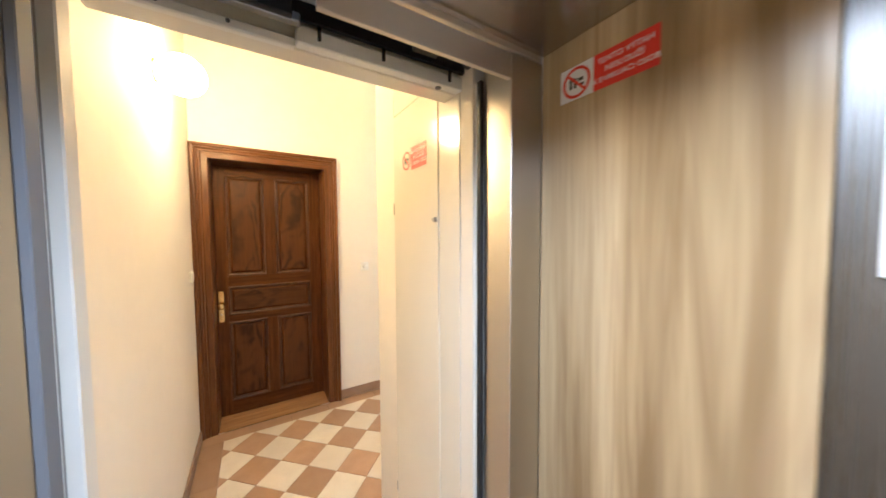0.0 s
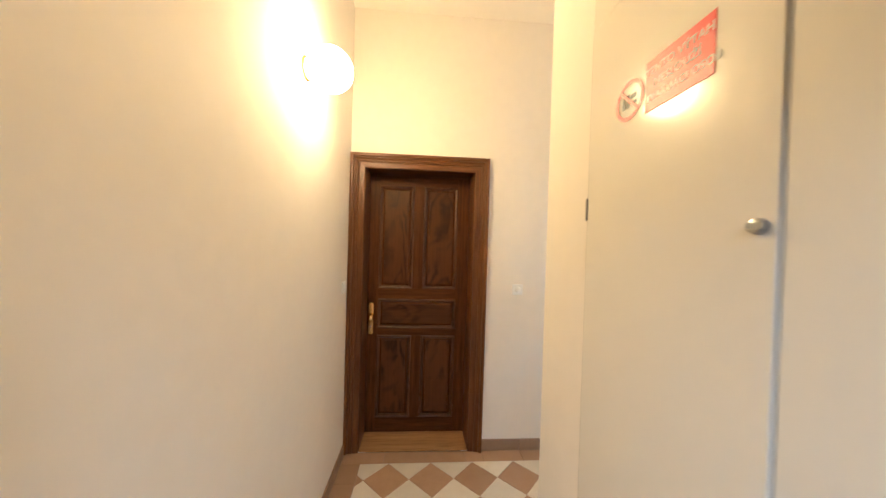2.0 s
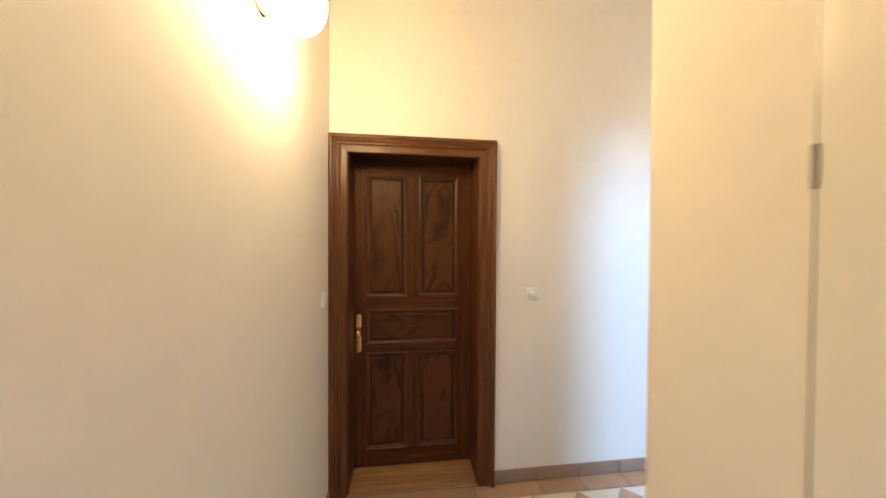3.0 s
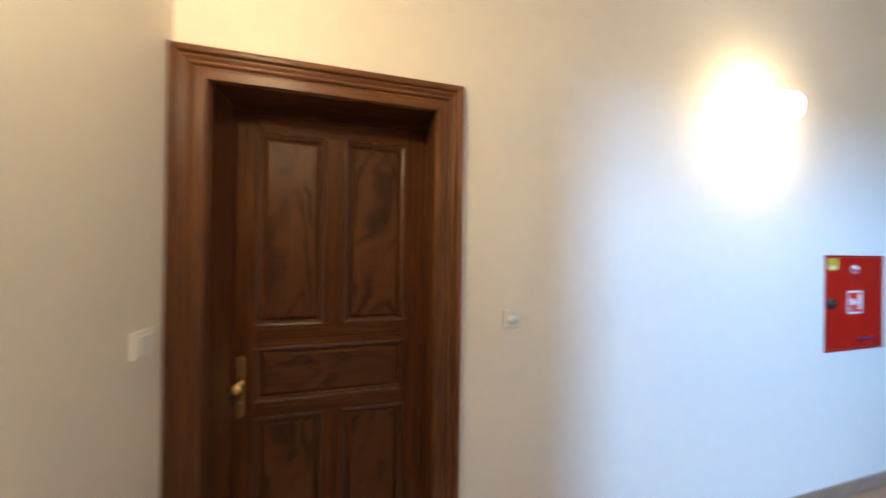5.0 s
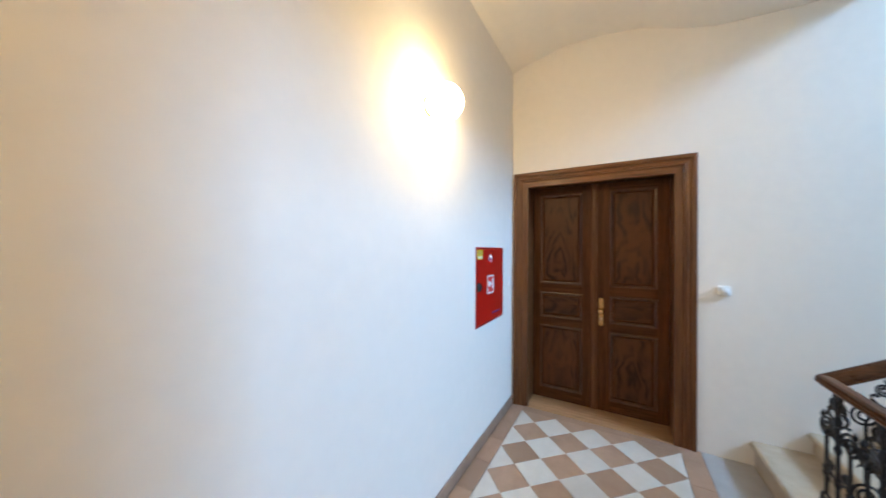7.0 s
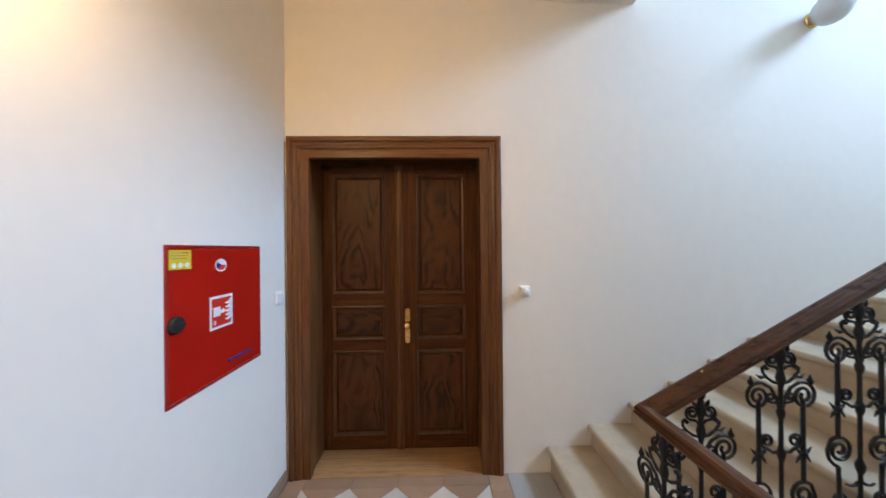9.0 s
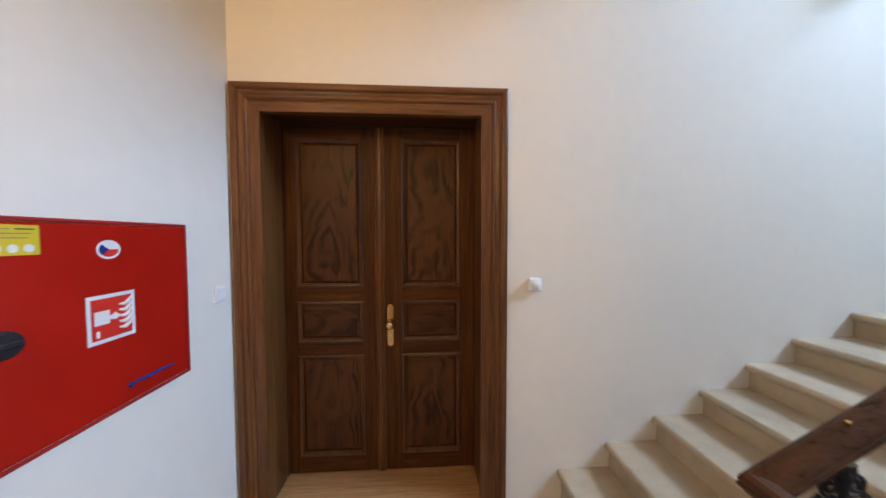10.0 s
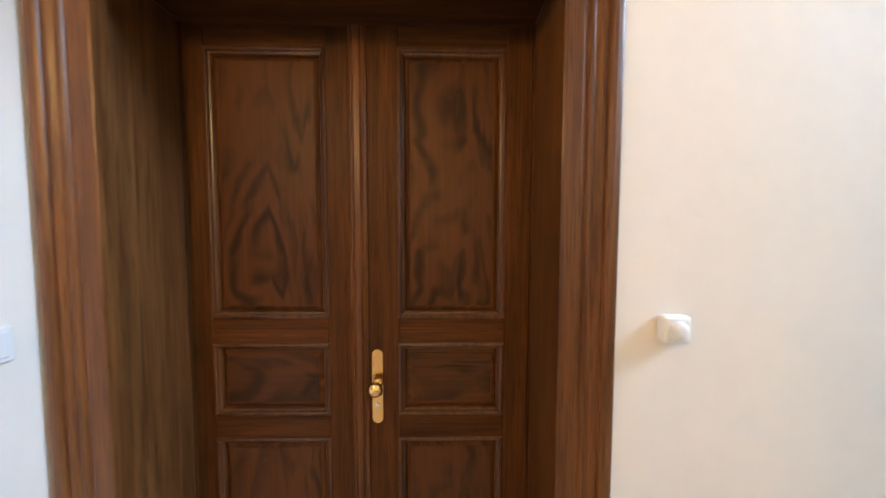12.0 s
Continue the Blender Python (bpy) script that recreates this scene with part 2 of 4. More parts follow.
def boxes(*dims, bevel=0.0, segments=1):
    bm = bmesh.new()
    for d in dims:
        box(bm, *d)
    if bevel:
        bmesh.ops.bevel(bm, geom=bm.edges[:], offset=bevel, segments=segments, affect="EDGES", profile=0.6)
    return bm


def lathe(profile, n=24, origin=(0, 0, 0), axis="z"):
    """A turned solid from (radius, height) pairs."""
    bm = bmesh.new()
    turn = {"z": Matrix(), "y": pose(0, 0, 0, 90), "x": pose(0, 0, 0, 0, 90)}[axis]
    rings = []
    for r, h in profile:
        ring = []
        for i in range(n):
            a = 2 * math.pi * i / n
            ring.append(bm.verts.new(Vector(origin) + turn @ Vector((r * math.cos(a), r * math.sin(a), h))))
        rings.append(ring)
    for a, b in zip(rings, rings[1:]):
        for i in range(n):
            bm.faces.new((a[i], a[(i + 1) % n], b[(i + 1) % n], b[i]))
    bm.faces.new(rings[0][::-1])
    bm.faces.new(rings[-1])
    return bm


def tube(points, radius, n=8, bm=None):
    """A rod along points; the radius may be one number or one for each point."""
    bm = bm or bmesh.new()
    pts = [Vector(p) for p in points]
    rads = radius if isinstance(radius, (list, tuple)) else [radius] * len(pts)
    side, rings = None, []
    for i, p in enumerate(pts):
        d = (pts[min(i + 1, len(pts) - 1)] - pts[max(i - 1, 0)]).normalized()
        if side is None:
            side = d.cross((0, 1, 0) if abs(d.y) < 0.9 else (1, 0, 0)).normalized()
        side = (side - d * side.dot(d)).normalized()
        up = d.cross(side)
        rings.append([bm.verts.new(p + rads[i] * (math.cos(2 * math.pi * k / n) * side + math.sin(2 * math.pi * k / n) * up)) for k in range(n)])
    for a, b in zip(rings, rings[1:]):
        for i in range(n):
            bm.faces.new((a[i], a[(i + 1) % n], b[(i + 1) % n], b[i]))
    bm.faces.new(rings[0][::-1])
    bm.faces.new(rings[-1])
    return bm


def prism(outline, lo, hi, axis):
    """A flat outline in two axes, drawn out along the third from lo to hi."""
    bm = bmesh.new()
    put = {0: lambda a, b, t: (t, a, b), 1: lambda a, b, t: (a, t, b), 2: lambda a, b, t: (a, b, t)}[axis]
    low = [bm.verts.new(put(a, b, lo)) for a, b in outline]
    high = [bm.verts.new(put(a, b, hi)) for a, b in outline]
    n = len(outline)
    bm.faces.new(low)
    bm.faces.new(high[::-1])
    for i in range(n):
        bm.faces.new((low[i], high[i], high[(i + 1) % n], low[(i + 1) % n]))
    return bm


def mesh_of(name, bm, mat, smooth=False):
    bmesh.ops.recalc_face_normals(bm, faces=bm.faces[:])
    me = bpy.data.meshes.new(name)
    bm.to_mesh(me)
    bm.free()
    me.materials.append(mat)
    if smooth:
        me.shade_smooth()
    return me


HOME = {}


def part(name, bm, mat, parent=None, label="", smooth=False):
    ob = new(name, mesh_of(name, bm, mat, smooth))
    if parent is not None:
        ob.parent = parent
        ob.matrix_parent_inverse = HOME.get(parent.name, Matrix())
        HOME[ob.name] = Matrix()
    if label:
        tagged(ob, label)
    return ob


def thing(name, at, label, category, group="", world=True):
    """An Empty at the base of a thing; with world its parts are built in world places."""
    ob = new(name)
    ob.empty_display_size = 0.05
    ob.matrix_basis = at if isinstance(at, Matrix) else Matrix.Translation(at)
    HOME[ob.name] = ob.matrix_basis.inverted() if world else Matrix()
    return tagged(ob, label, category, group)


def setting(name, bm, mat, label, smooth=False):
    return tagged(part(name, bm, mat, smooth=smooth), label, kind="structure")


def lettering(name, text, size, mat, m, parent=None):
    """Words in the built-in font, as a thin mesh, with their centre at the pose m."""
    cu = bpy.data.curves.new(name, "FONT")
    cu.body, cu.size, cu.align_x, cu.align_y, cu.extrude = text, size, "CENTER", "CENTER", 0.0003
    tmp = new("tmp_text", cu)
    me = bpy.data.meshes.new_from_object(tmp.evaluated_get(bpy.context.evaluated_depsgraph_get()))
    bpy.data.objects.remove(tmp)
    me.transform(m)
    me.materials.clear()
    me.materials.append(mat)
    ob = new(name, me)
    if parent is not None:
        ob.parent = parent
        ob.matrix_parent_inverse = HOME.get(parent.name, Matrix())
    return ob


# ---- plan, in metres ----
NORTH, EAST, WEST, SIDE = 2.875, 4.01, -0.405, 0.522
LIFT_Y, CORNER = 0.66, 1.468
RISE, GOING, FIRST_Y, FIRST_Z = 0.1465, 0.284, 1.113, 0.178
D1 = (-0.297, 0.540, 2.156)
D2 = (1.542, 2.735, 2.2)
STAIR_X, WELL_X = 2.92, 2.415
BLOCK = 1.54
SILL, LINTEL = 4.6, 6.1
RAIL_X, RAIL_Y, RAIL_Z, RAIL_SLOPE = 2.92, 1.172, 0.978, 0.545

# ---- structure ----
setting("wall_north", boxes((-0.85, D1[0], NORTH, 3.32, -0.25, 3.75), (D1[0], D1[1], NORTH, 3.32, D1[2], 3.75), (D1[1], EAST, NORTH, 3.32, -0.25, 3.75)), WALL, "cream-white plastered landing wall with a door opening")
setting("wall_east", boxes((EAST, 4.45, -4.2, D2[0], -2.2, 6.4), (EAST, 4.45, D2[0], D2[1], D2[2], 6.4), (EAST, 4.45, D2[1], 3.32, -2.2, 6.4)), WALL, "cream-white plastered stairwell wall with a double door opening")
setting("wall_west", boxes((-0.85, WEST, LIFT_Y, NORTH, -0.25, 3.75)), WALL, "cream-white plastered corridor wall beside the lift")


def lift_block():
    # the short wall beyond the cupboard has a soft, slightly leaning plaster arris
    bm = boxes((SIDE + 0.004, BLOCK, LIFT_Y, 1.22, -2.2, 6.4))
    r, z0, z1 = 0.02, -0.25, 6.4
    ring = [(SIDE, 1.221), (SIDE, CORNER - r), (SIDE + 0.3 * r, CORNER - 0.3 * r), (SIDE + r, CORNER), (BLOCK, CORNER), (BLOCK, 1.221)]
    lo = [bm.verts.new((x, y, z0)) for x, y in ring]
    hi = [bm.verts.new((x, y, z1)) for x, y in ring]
    bm.faces.new(lo)
    bm.faces.new(hi[::-1])
    for i in range(len(ring)):
        bm.faces.new((lo[i], hi[i], hi[(i + 1) % 6], lo[(i + 1) % 6]))
    return bm


setting("wall_lift_block", lift_block(), WALL, "cream plastered wall beside the lift shaft")
setting("wall_lift_shaft", boxes((-0.85, -0.62, -1.35, LIFT_Y - 0.002, -0.25, 3.75), (0.80, BLOCK, -4.2, LIFT_Y - 0.002, -2.2, 6.4), (-0.62, 0.80, -1.35, -1.15, -0.25, 3.75), (WEST - 0.2, SIDE, LIFT_Y + 0.0, 0.74, 2.25, 3.75)), WALL, "plain plastered walls of the lift shaft")
setting("wall_south", boxes((BLOCK, 1.6, -4.5, -4.2, -2.2, 6.4), (3.4, EAST, -4.5, -4.2, -2.2, 6.4), (1.6, 3.4, -4.5, -4.2, -2.2, SILL), (1.6, 3.4, -4.5, -4.2, LINTEL, 6.4)), WALL, "plastered stairwell wall with a tall window")
setting("wall_upper", boxes((BLOCK, EAST, NORTH, 3.32, 3.75, 6.4), (-0.85, BLOCK, 1.44, 1.6, 3.75, 6.4)), WALL, "plain upper stairwell wall")


def vault(y):
    """The soffit's height over the landing."""
    knots = ((0.48, 3.232), (0.9, 3.24), (1.30, 3.262), (1.48, 3.31), (1.8, 3.42), (2.1, 3.462), (2.4, 3.46), (2.7, 3.40), (2.875, 3.345))
    for (a, za), (b, zb) in zip(knots, knots[1:]):
        if y <= b:
            u = (y - a) / (b - a)
            u = u * u * (3 - 2 * u) * 0.4 + u * 0.6
            return za + (zb - za) * u
    return knots[-1][1]


def ceiling_mesh():
    ys = [0.48 + (NORTH - 0.48) * i / 40 for i in range(41)]
    outline = [(y, vault(y)) for y in ys] + [(NORTH, 3.75), (0.48, 3.75)]
    return prism(outline, WEST, EAST, 0)


setting("ceiling", ceiling_mesh(), CEIL, "cream plaster ceiling, shallow vault over the landing")
setting("ceiling_upper", boxes((-0.85, 4.45, -4.5, 3.32, 6.4, 6.6)), CEIL, "plain ceiling over the stairwell")
setting("ground_lower", boxes((BLOCK, EAST, -4.2, 3.0, -2.4, -2.2)), SLAB, "stone floor below the stairs")
setting("floor", boxes((WEST, EAST, 1.10, NORTH, -0.25, -0.006), (WEST, SIDE + 0.004, 0.70, 1.10, -0.25, -0.006)), GROUT, "mortar bed of the landing floor")


def window():
    root = thing("window_1", (2.5, -4.35, SILL), "tall white stairwell window with clear panes", "window")
    tagged(root, kind="structure")
    bars = [("window_frame", (1.6, 1.67, -4.42, -4.34, SILL, LINTEL)), ("window_frame", (3.33, 3.4, -4.42, -4.34, SILL, LINTEL)), ("window_frame", (1.67, 3.33, -4.42, -4.34, SILL, SILL + 0.07)), ("window_frame", (1.67, 3.33, -4.42, -4.34, LINTEL - 0.07, LINTEL)), ("mullion", (2.47, 2.53, -4.41, -4.35, SILL + 0.07, LINTEL - 0.07))]
    for name, d in bars:
        part(name, boxes(d, bevel=0.006), FRAMEWHITE, root)
    g = Mat("window_glass", 0.02)
    g.colour((1, 1, 1))
    g.b.inputs["Transmission Weight"].default_value = 1.0
    for x0, x1 in ((1.67, 2.47), (2.53, 3.33)):
        part("pane", boxes((x0, x1, -4.382, -4.378, SILL + 0.07, LINTEL - 0.07)), g.m, root).visible_shadow = False


window()
# the flat behind the double door
setting("wall_flat", boxes((5.41, 5.56, 0.9, 3.3, 0, 2.9), (4.451, 5.41, 0.75, 0.9, 0, 2.9), (4.451, 5.41, 3.3, 3.45, 0, 2.9)), FLATWALL, "bright cream walls of the hall behind the double door")
setting("floor_flat", boxes((EAST + 0.001, 5.41, D2[0], D2[1], -0.2, 0.0), (4.451, 5.41, 0.9, D2[0], -0.2, 0.0), (4.451, 5.41, D2[1], 3.3, -0.2, 0.0)), TERRA, "terracotta-tiled hall floor")
setting("ceiling_flat", boxes((4.451, 5.56, 0.75, 3.45, 2.9, 3.05)), FLATWALL, "white ceiling of the hall")
setting("baseboard_flat", boxes((5.395, 5.409, 0.9, 3.3, 0.001, 0.085)), BASETILE, "tan tiled skirting in the hall")


# ---- doors ----
def ring_sweep(x0, x1, z0, z1, profile):
    """A moulding round the inside of a rectangle; profile: (inwards, depth)."""
    bm = bmesh.new()
    loops = [[bm.verts.new(p) for p in ((x0 + u, v, z0 + u), (x1 - u, v, z0 + u), (x1 - u, v, z1 - u), (x0 + u, v, z1 - u))] for u, v in profile]
    for a, b in zip(loops, loops[1:] + loops[:1]):
        for i in range(4):
            bm.faces.new((a[i], a[(i + 1) % 4], b[(i + 1) % 4], b[i]))
    return bm


def raised_panel(x0, x1, z0, z1):
    """The sunk margin of a fielded panel, sloping up to the field."""
    return ring_sweep(x0, x1, z0, z1, ((0.0, 0.034), (0.0, 0.017), (0.020, 0.017), (0.036, 0.0095), (0.040, 0.0095), (0.040, 0.034)))


def panel_field(x0, x1, z0, z1, parent, mat, axis_x):
    """The veneered field; its own origin lies on the axis of the figure."""
    d = 0.0402
    cz = (z0 + z1) / 2
    bm = boxes((x0 + d - axis_x, x1 - d - axis_x, 0.008, 0.034, z0 + d - cz, z1 - d - cz), bevel=0.001)
    ob = part("field", bm, mat, parent, "dark figured walnut veneer")
    ob.location = (axis_x, 0, cz)


MOULD = ((-0.004, 0.002), (-0.003, -0.004), (0.005, -0.007), (0.010, -0.004), (0.012, 0.003), (0.018, 0.005), (0.022, 0.012), (0.022, 0.019), (-0.004, 0.019))


def door_handle(leaf, x, z, knob_side):
    o = []
    for i in range(9):
        a = math.pi * i / 8
        o.append((x + 0.019 * math.cos(a), z + 0.115 + 0.019 * math.sin(a)))
    for i in range(9):
        a = math.pi + math.pi * i / 8
        o.append((x + 0.019 * math.cos(a), z - 0.115 + 0.019 * math.sin(a)))
    bm = prism(o, -0.006, 0.001, 1)
    bmesh.ops.bevel(bm, geom=[e for e in bm.edges if all(abs(v.co.y + 0.006) < 1e-5 for v in e.verts)], offset=0.003, segments=2, affect="EDGES")
    h = part("handle", bm, BRASS, leaf, "polished brass handle plate with a knob")
    part("knob", lathe([(0.011, 0.004), (0.009, 0.02), (0.012, 0.03), (0.024, 0.038), (0.027, 0.048), (0.021, 0.058), (0.008, 0.063)], 20, (x, 0, z + 0.01), "y"), BRASS, h, smooth=True)
    part("collar", lathe([(0.018, 0.004), (0.018, 0.009), (0.012, 0.012)], 20, (x, 0, z + 0.01), "y"), BRASS, h, smooth=True)
    part("lock_cylinder", lathe([(0.008, 0.005), (0.008, 0.009), (0.005, 0.0095)], 14, (x, 0, z - 0.065), "y"), CHROME, h)


def door_leaf(at, w, h, stiles, spans, dx=0.0, label="", handle=None, astragal=False, group=""):
    """A panelled leaf. stiles: widths of the left and right stile; spans: rows of (z0, z1, muntin width) for the panels."""
    root = thing("door_leaf", at, label, "door", group, world=False)
    x0, x1 = dx, dx + w
    inner0, inner1 = x0 + stiles[0], x1 - stiles[1]
    part("stile", boxes((x0, inner0, 0, 0.042, 0, h), bevel=0.002), WOOD[2], root)
    part("stile", boxes((inner1, x1, 0, 0.042, 0, h), bevel=0.002), WOOD[2], root)
    edges = [0.0] + [z for a, b, _ in spans for z in (a, b)] + [h]
    for a, b in zip(edges[::2], edges[1::2]):
        part("rail", boxes((inner0, inner1, 0.0005, 0.0415, a, b), bevel=0.0015), WOOD[0], root)
    for a, b, m in spans:
        cells = [(inner0, inner1)]
        if m:
            mid = (inner0 + inner1) / 2
            part("muntin", boxes((mid - m / 2, mid + m / 2, 0.0005, 0.0415, a, b), bevel=0.0015), WOOD[2], root)
            cells = [(inner0, mid - m / 2), (mid + m / 2, inner1)]
        for c, d in cells:
            p = part("panel", raised_panel(c, d, a, b), WOOD[0 if (d - c) > (b - a) else 2], root)
            lean = 0.5 if not m else 0.42 if c == inner0 else 0.68
            panel_field(c, d, a, b, p, VENEER_H if (d - c) > (b - a) else VENEER, c + (d - c) * lean)
            part("moulding", ring_sweep(c, d, a, b, MOULD), MOULDING, p)
    if astragal:
        o = [(x1 - 0.05, 0.0), (x1 - 0.05, -0.006), (x1 - 0.042, -0.012), (x1 - 0.036, -0.008), (x1 - 0.03, -0.014), (x1 - 0.012, -0.014), (x1 - 0.006, -0.008), (x1, -0.012), (x1 + 0.010, -0.006), (x1 + 0.010, -0.001)]
        part("astragal", prism(o, 0.002, h - 0.002, 2), TRIM[2], root)
    if handle:
        door_handle(root, dx + handle[0], handle[1], 1)
    return root


def casing(root, x0, x1, top, width, proud, local, lip=0.0):
    """The moulded architrave: two legs on plinths and a head, mitred. local: pose from door space to the world."""
    prof = [(0.0, 0.40), (0.03, 0.47), (0.33, 0.53), (0.37, 0.50), (0.39, 0.44), (0.42, 0.44), (0.44, 0.60), (0.47, 0.66), (0.51, 0.66), (0.54, 0.58), (0.57, 0.60), (0.64, 0.76), (0.69, 0.80), (0.72, 0.66), (0.75, 0.66), (0.77, 0.86), (0.81, 0.97), (0.88, 1.0), (0.96, 0.95), (1.0, 0.84), (1.0, 0.0), (0.0, 0.0)]
    prof = [(u * width, -v * proud) for u, v in prof]
    if lip:
        prof[-1:] = [(lip, 0.0), (lip, 0.03), (0.0, 0.03)]
    for name, ends in (("casing_leg", "L"), ("casing_head", "H"), ("casing_leg", "R")):
        bm = bmesh.new()
        a, b = [], []
        for u, v in prof:
            if ends == "L":
                p, q = (x0 - u, v, 0), (x0 - u, v, top + u)
            elif ends == "R":
                p, q = (x1 + u, v, 0), (x1 + u, v, top + u)
            else:
                p, q = (x0 - u, v, top + u), (x1 + u, v, top + u)
            a.append(bm.verts.new(local @ Vector(p)))
            b.append(bm.verts.new(local @ Vector(q)))
        n = len(prof)
        for i in range(n):
            bm.faces.new((a[i], a[(i + 1) % n], b[(i + 1) % n], b[i]))
        bm.faces.new(a)
        bm.faces.new(b[::-1])
        along = (local.to_3x3() @ Vector((1, 0, 0)))
        part(name, bm, TRIM[2] if ends != "H" else TRIM[0 if abs(along.x) > 0.5 else 1], root)


def lining(root, x0, x1, top, depth, local, wood_along, oak, sill_z, stop=0.019):
    """Jamb boards, head board, stop and oak threshold in the reveal."""
    def put(name, d, mat, bev=0.003, label=""):
        bm = boxes(d, bevel=bev)
        bmesh.ops.transform(bm, matrix=local, verts=bm.verts[:])
        return part(name, bm, mat, root, label)
    t = 0.018
    put("jamb", (x0 - t, x0 + 0.004, 0.0, depth, 0, top + t), TRIM[2])
    put("jamb", (x1 - 0.004, x1 + t, 0.0, depth, 0, top + t), TRIM[2])
    put("head_lining", (x0 + 0.004, x1 - 0.004, 0.0, depth, top - 0.002, top + t), wood_along)
    put("door_stop", (x0 + 0.004, x0 + stop, depth - 0.012, depth + 0.045, 0, top - 0.002), WOOD[2])
    put("door_stop", (x1 - stop, x1 - 0.004, depth - 0.012, depth + 0.045, 0, top - 0.002), WOOD[2])
    put("door_stop", (x0 + stop, x1 - stop, depth - 0.012, depth + 0.045, top - stop, top - 0.002), wood_along)
    put("threshold", (x0 - t + 0.02, x1 + t - 0.02, -0.012, depth + 0.06, 0.001, sill_z), oak, 0.004, "worn honey-coloured oak threshold")


SPAN1 = ((0.128, 0.812, 0.092), (0.877, 1.117, 0.0), (1.212, 2.063, 0.092))
l1 = pose(0, NORTH, 0)
frame1 = tagged(thing("door_1", (0.12, NORTH, 0), "moulded walnut door frame with an oak threshold", "door frame"), kind="structure")
casing(frame1, D1[0], D1[1], D1[2], 0.1075, 0.04, l1)
lining(frame1, D1[0], D1[1], D1[2], 0.225, l1, WOOD[0], OAK, 0.008, 0.007)
door_leaf(pose(D1[0] + 0.004, NORTH + 0.225, 0.01), D1[1] - D1[0] - 0.008, D1[2] - 0.014, (0.084, 0.099), SPAN1, label="closed walnut door with five figured panels", handle=(0.03, 0.955))

SPAN2 = ((0.11, 0.757, 0.0), (0.845, 1.10, 0.0), (1.195, 2.112, 0.0))
l2 = pose(EAST, 0, 0, 0, 0, -90)
frame2 = tagged(thing("door_2", (EAST, 2.12, 0), "moulded walnut frame of a double door", "door frame"), kind="structure")
casing(frame2, -2.716, -1.557, 2.166, 0.143, 0.03, l2, 0.012)
lining(frame2, -D2[1], -D2[0], D2[2], 0.27, l2, WOOD[1], OAK_Y, 0.006, 0.007)
LEAF_X, MEET = EAST + 0.27, 2.125
LEAF_H = 2.184
door_leaf(pose(LEAF_X, 2.729, 0.008, 0, 0, -90), 2.729 - MEET, LEAF_H, (0.072, 0.13), SPAN2, label="closed walnut leaf of a double door, three figured panels", astragal=True, group="double door leaves")
door_leaf(pose(LEAF_X, 1.55, 0.008, 0, 0, -90), MEET - 1.55 - 0.003, LEAF_H, (0.115, 0.09), SPAN2, dx=-(MEET - 1.55 - 0.003), label="closed walnut leaf of a double door with brass handle", handle=(0.037, 0.947), group="double door leaves")

# ---- wall lamps, switches, bell ----


def wall_lamp(at, lit):
    """A round opal globe on a short brass arm. Local: the wall is the plane y = 0, the room is at negative y."""
    root = thing("wall_lamp", at, "lit round opal glass wall lamp on the plaster" if lit else "unlit round opal glass wall lamp above the stairs", "lamp", "landing wall lamps", world=False)
    part("back_plate", lathe([(0.055, 0.0), (0.055, 0.008), (0.045, 0.018), (0.02, 0.024)], 24, (0, 0, 0), "y"), BRASS, root, smooth=True)
    part("arm", lathe([(0.012, 0.012), (0.012, 0.02), (0.03, 0.022), (0.03, 0.03)], 16, (0, 0, 0), "y"), BRASS, root)
    bm = bmesh.new()
    bmesh.ops.create_uvsphere(bm, u_segments=28, v_segments=18, radius=0.098)
    bmesh.ops.translate(bm, vec=(0, -0.112, 0), verts=bm.verts[:])
    part("globe", bm, GLOBE if lit else OPAL, root, "glowing opal glass globe" if lit else "opal glass globe", smooth=True)
    return root


wall_lamp(pose(WEST, 1.97, 2.372, 0, 0, 90), True)
wall_lamp(pose(2.42, NORTH, 2.355), True)
wall_lamp(pose(EAST, -0.80, 3.13, 0, 0, -90), False)


def push_button(at, label, proud, dome, half=0.041):
    root = thing("wall_button", at, label, "switch", world=False)
    part("plate", boxes((-half, half, -proud, 0.0, -half, half), bevel=min(0.007, proud * 0.45) if half > 0.04 else 0.013, segments=3), PLASTIC, root)
    if dome:
        part("button", lathe([(0.024, proud - 0.001), (0.023, proud + 0.006), (0.018, proud + 0.011), (0.008, proud + 0.013)], 24, (0, 0, 0), "y"), PLASTIC, root, smooth=True)
    else:
        part("rocker", boxes((-0.03, 0.03, -proud - 0.004, -proud + 0.002, -0.03, 0.03), bevel=0.003), PLASTIC, root)


push_button(pose(0.899, NORTH, 1.262), "white plastic button on the plaster beside the door", 0.012, True)
push_button(pose(WEST, 2.735, 1.272, 0, 0, 90), "white plastic switch on the corridor wall", 0.012, False)
push_button(pose(3.897, NORTH, 1.24), "white plastic rocker switch beside the double door", 0.01, False)
push_button(pose(EAST, 1.257, 1.252, 0, 0, -90), "white plastic doorbell button beside the double door", 0.036, True, 0.036)


# ---- fire hose cabinet ----
def disc(cx, cz, rx, rz, y0, y1, n=32):
    return prism([(cx + rx * math.cos(2 * math.pi * i / n), cz + rz * math.sin(2 * math.pi * i / n)) for i in range(n)], y0, y1, 1)


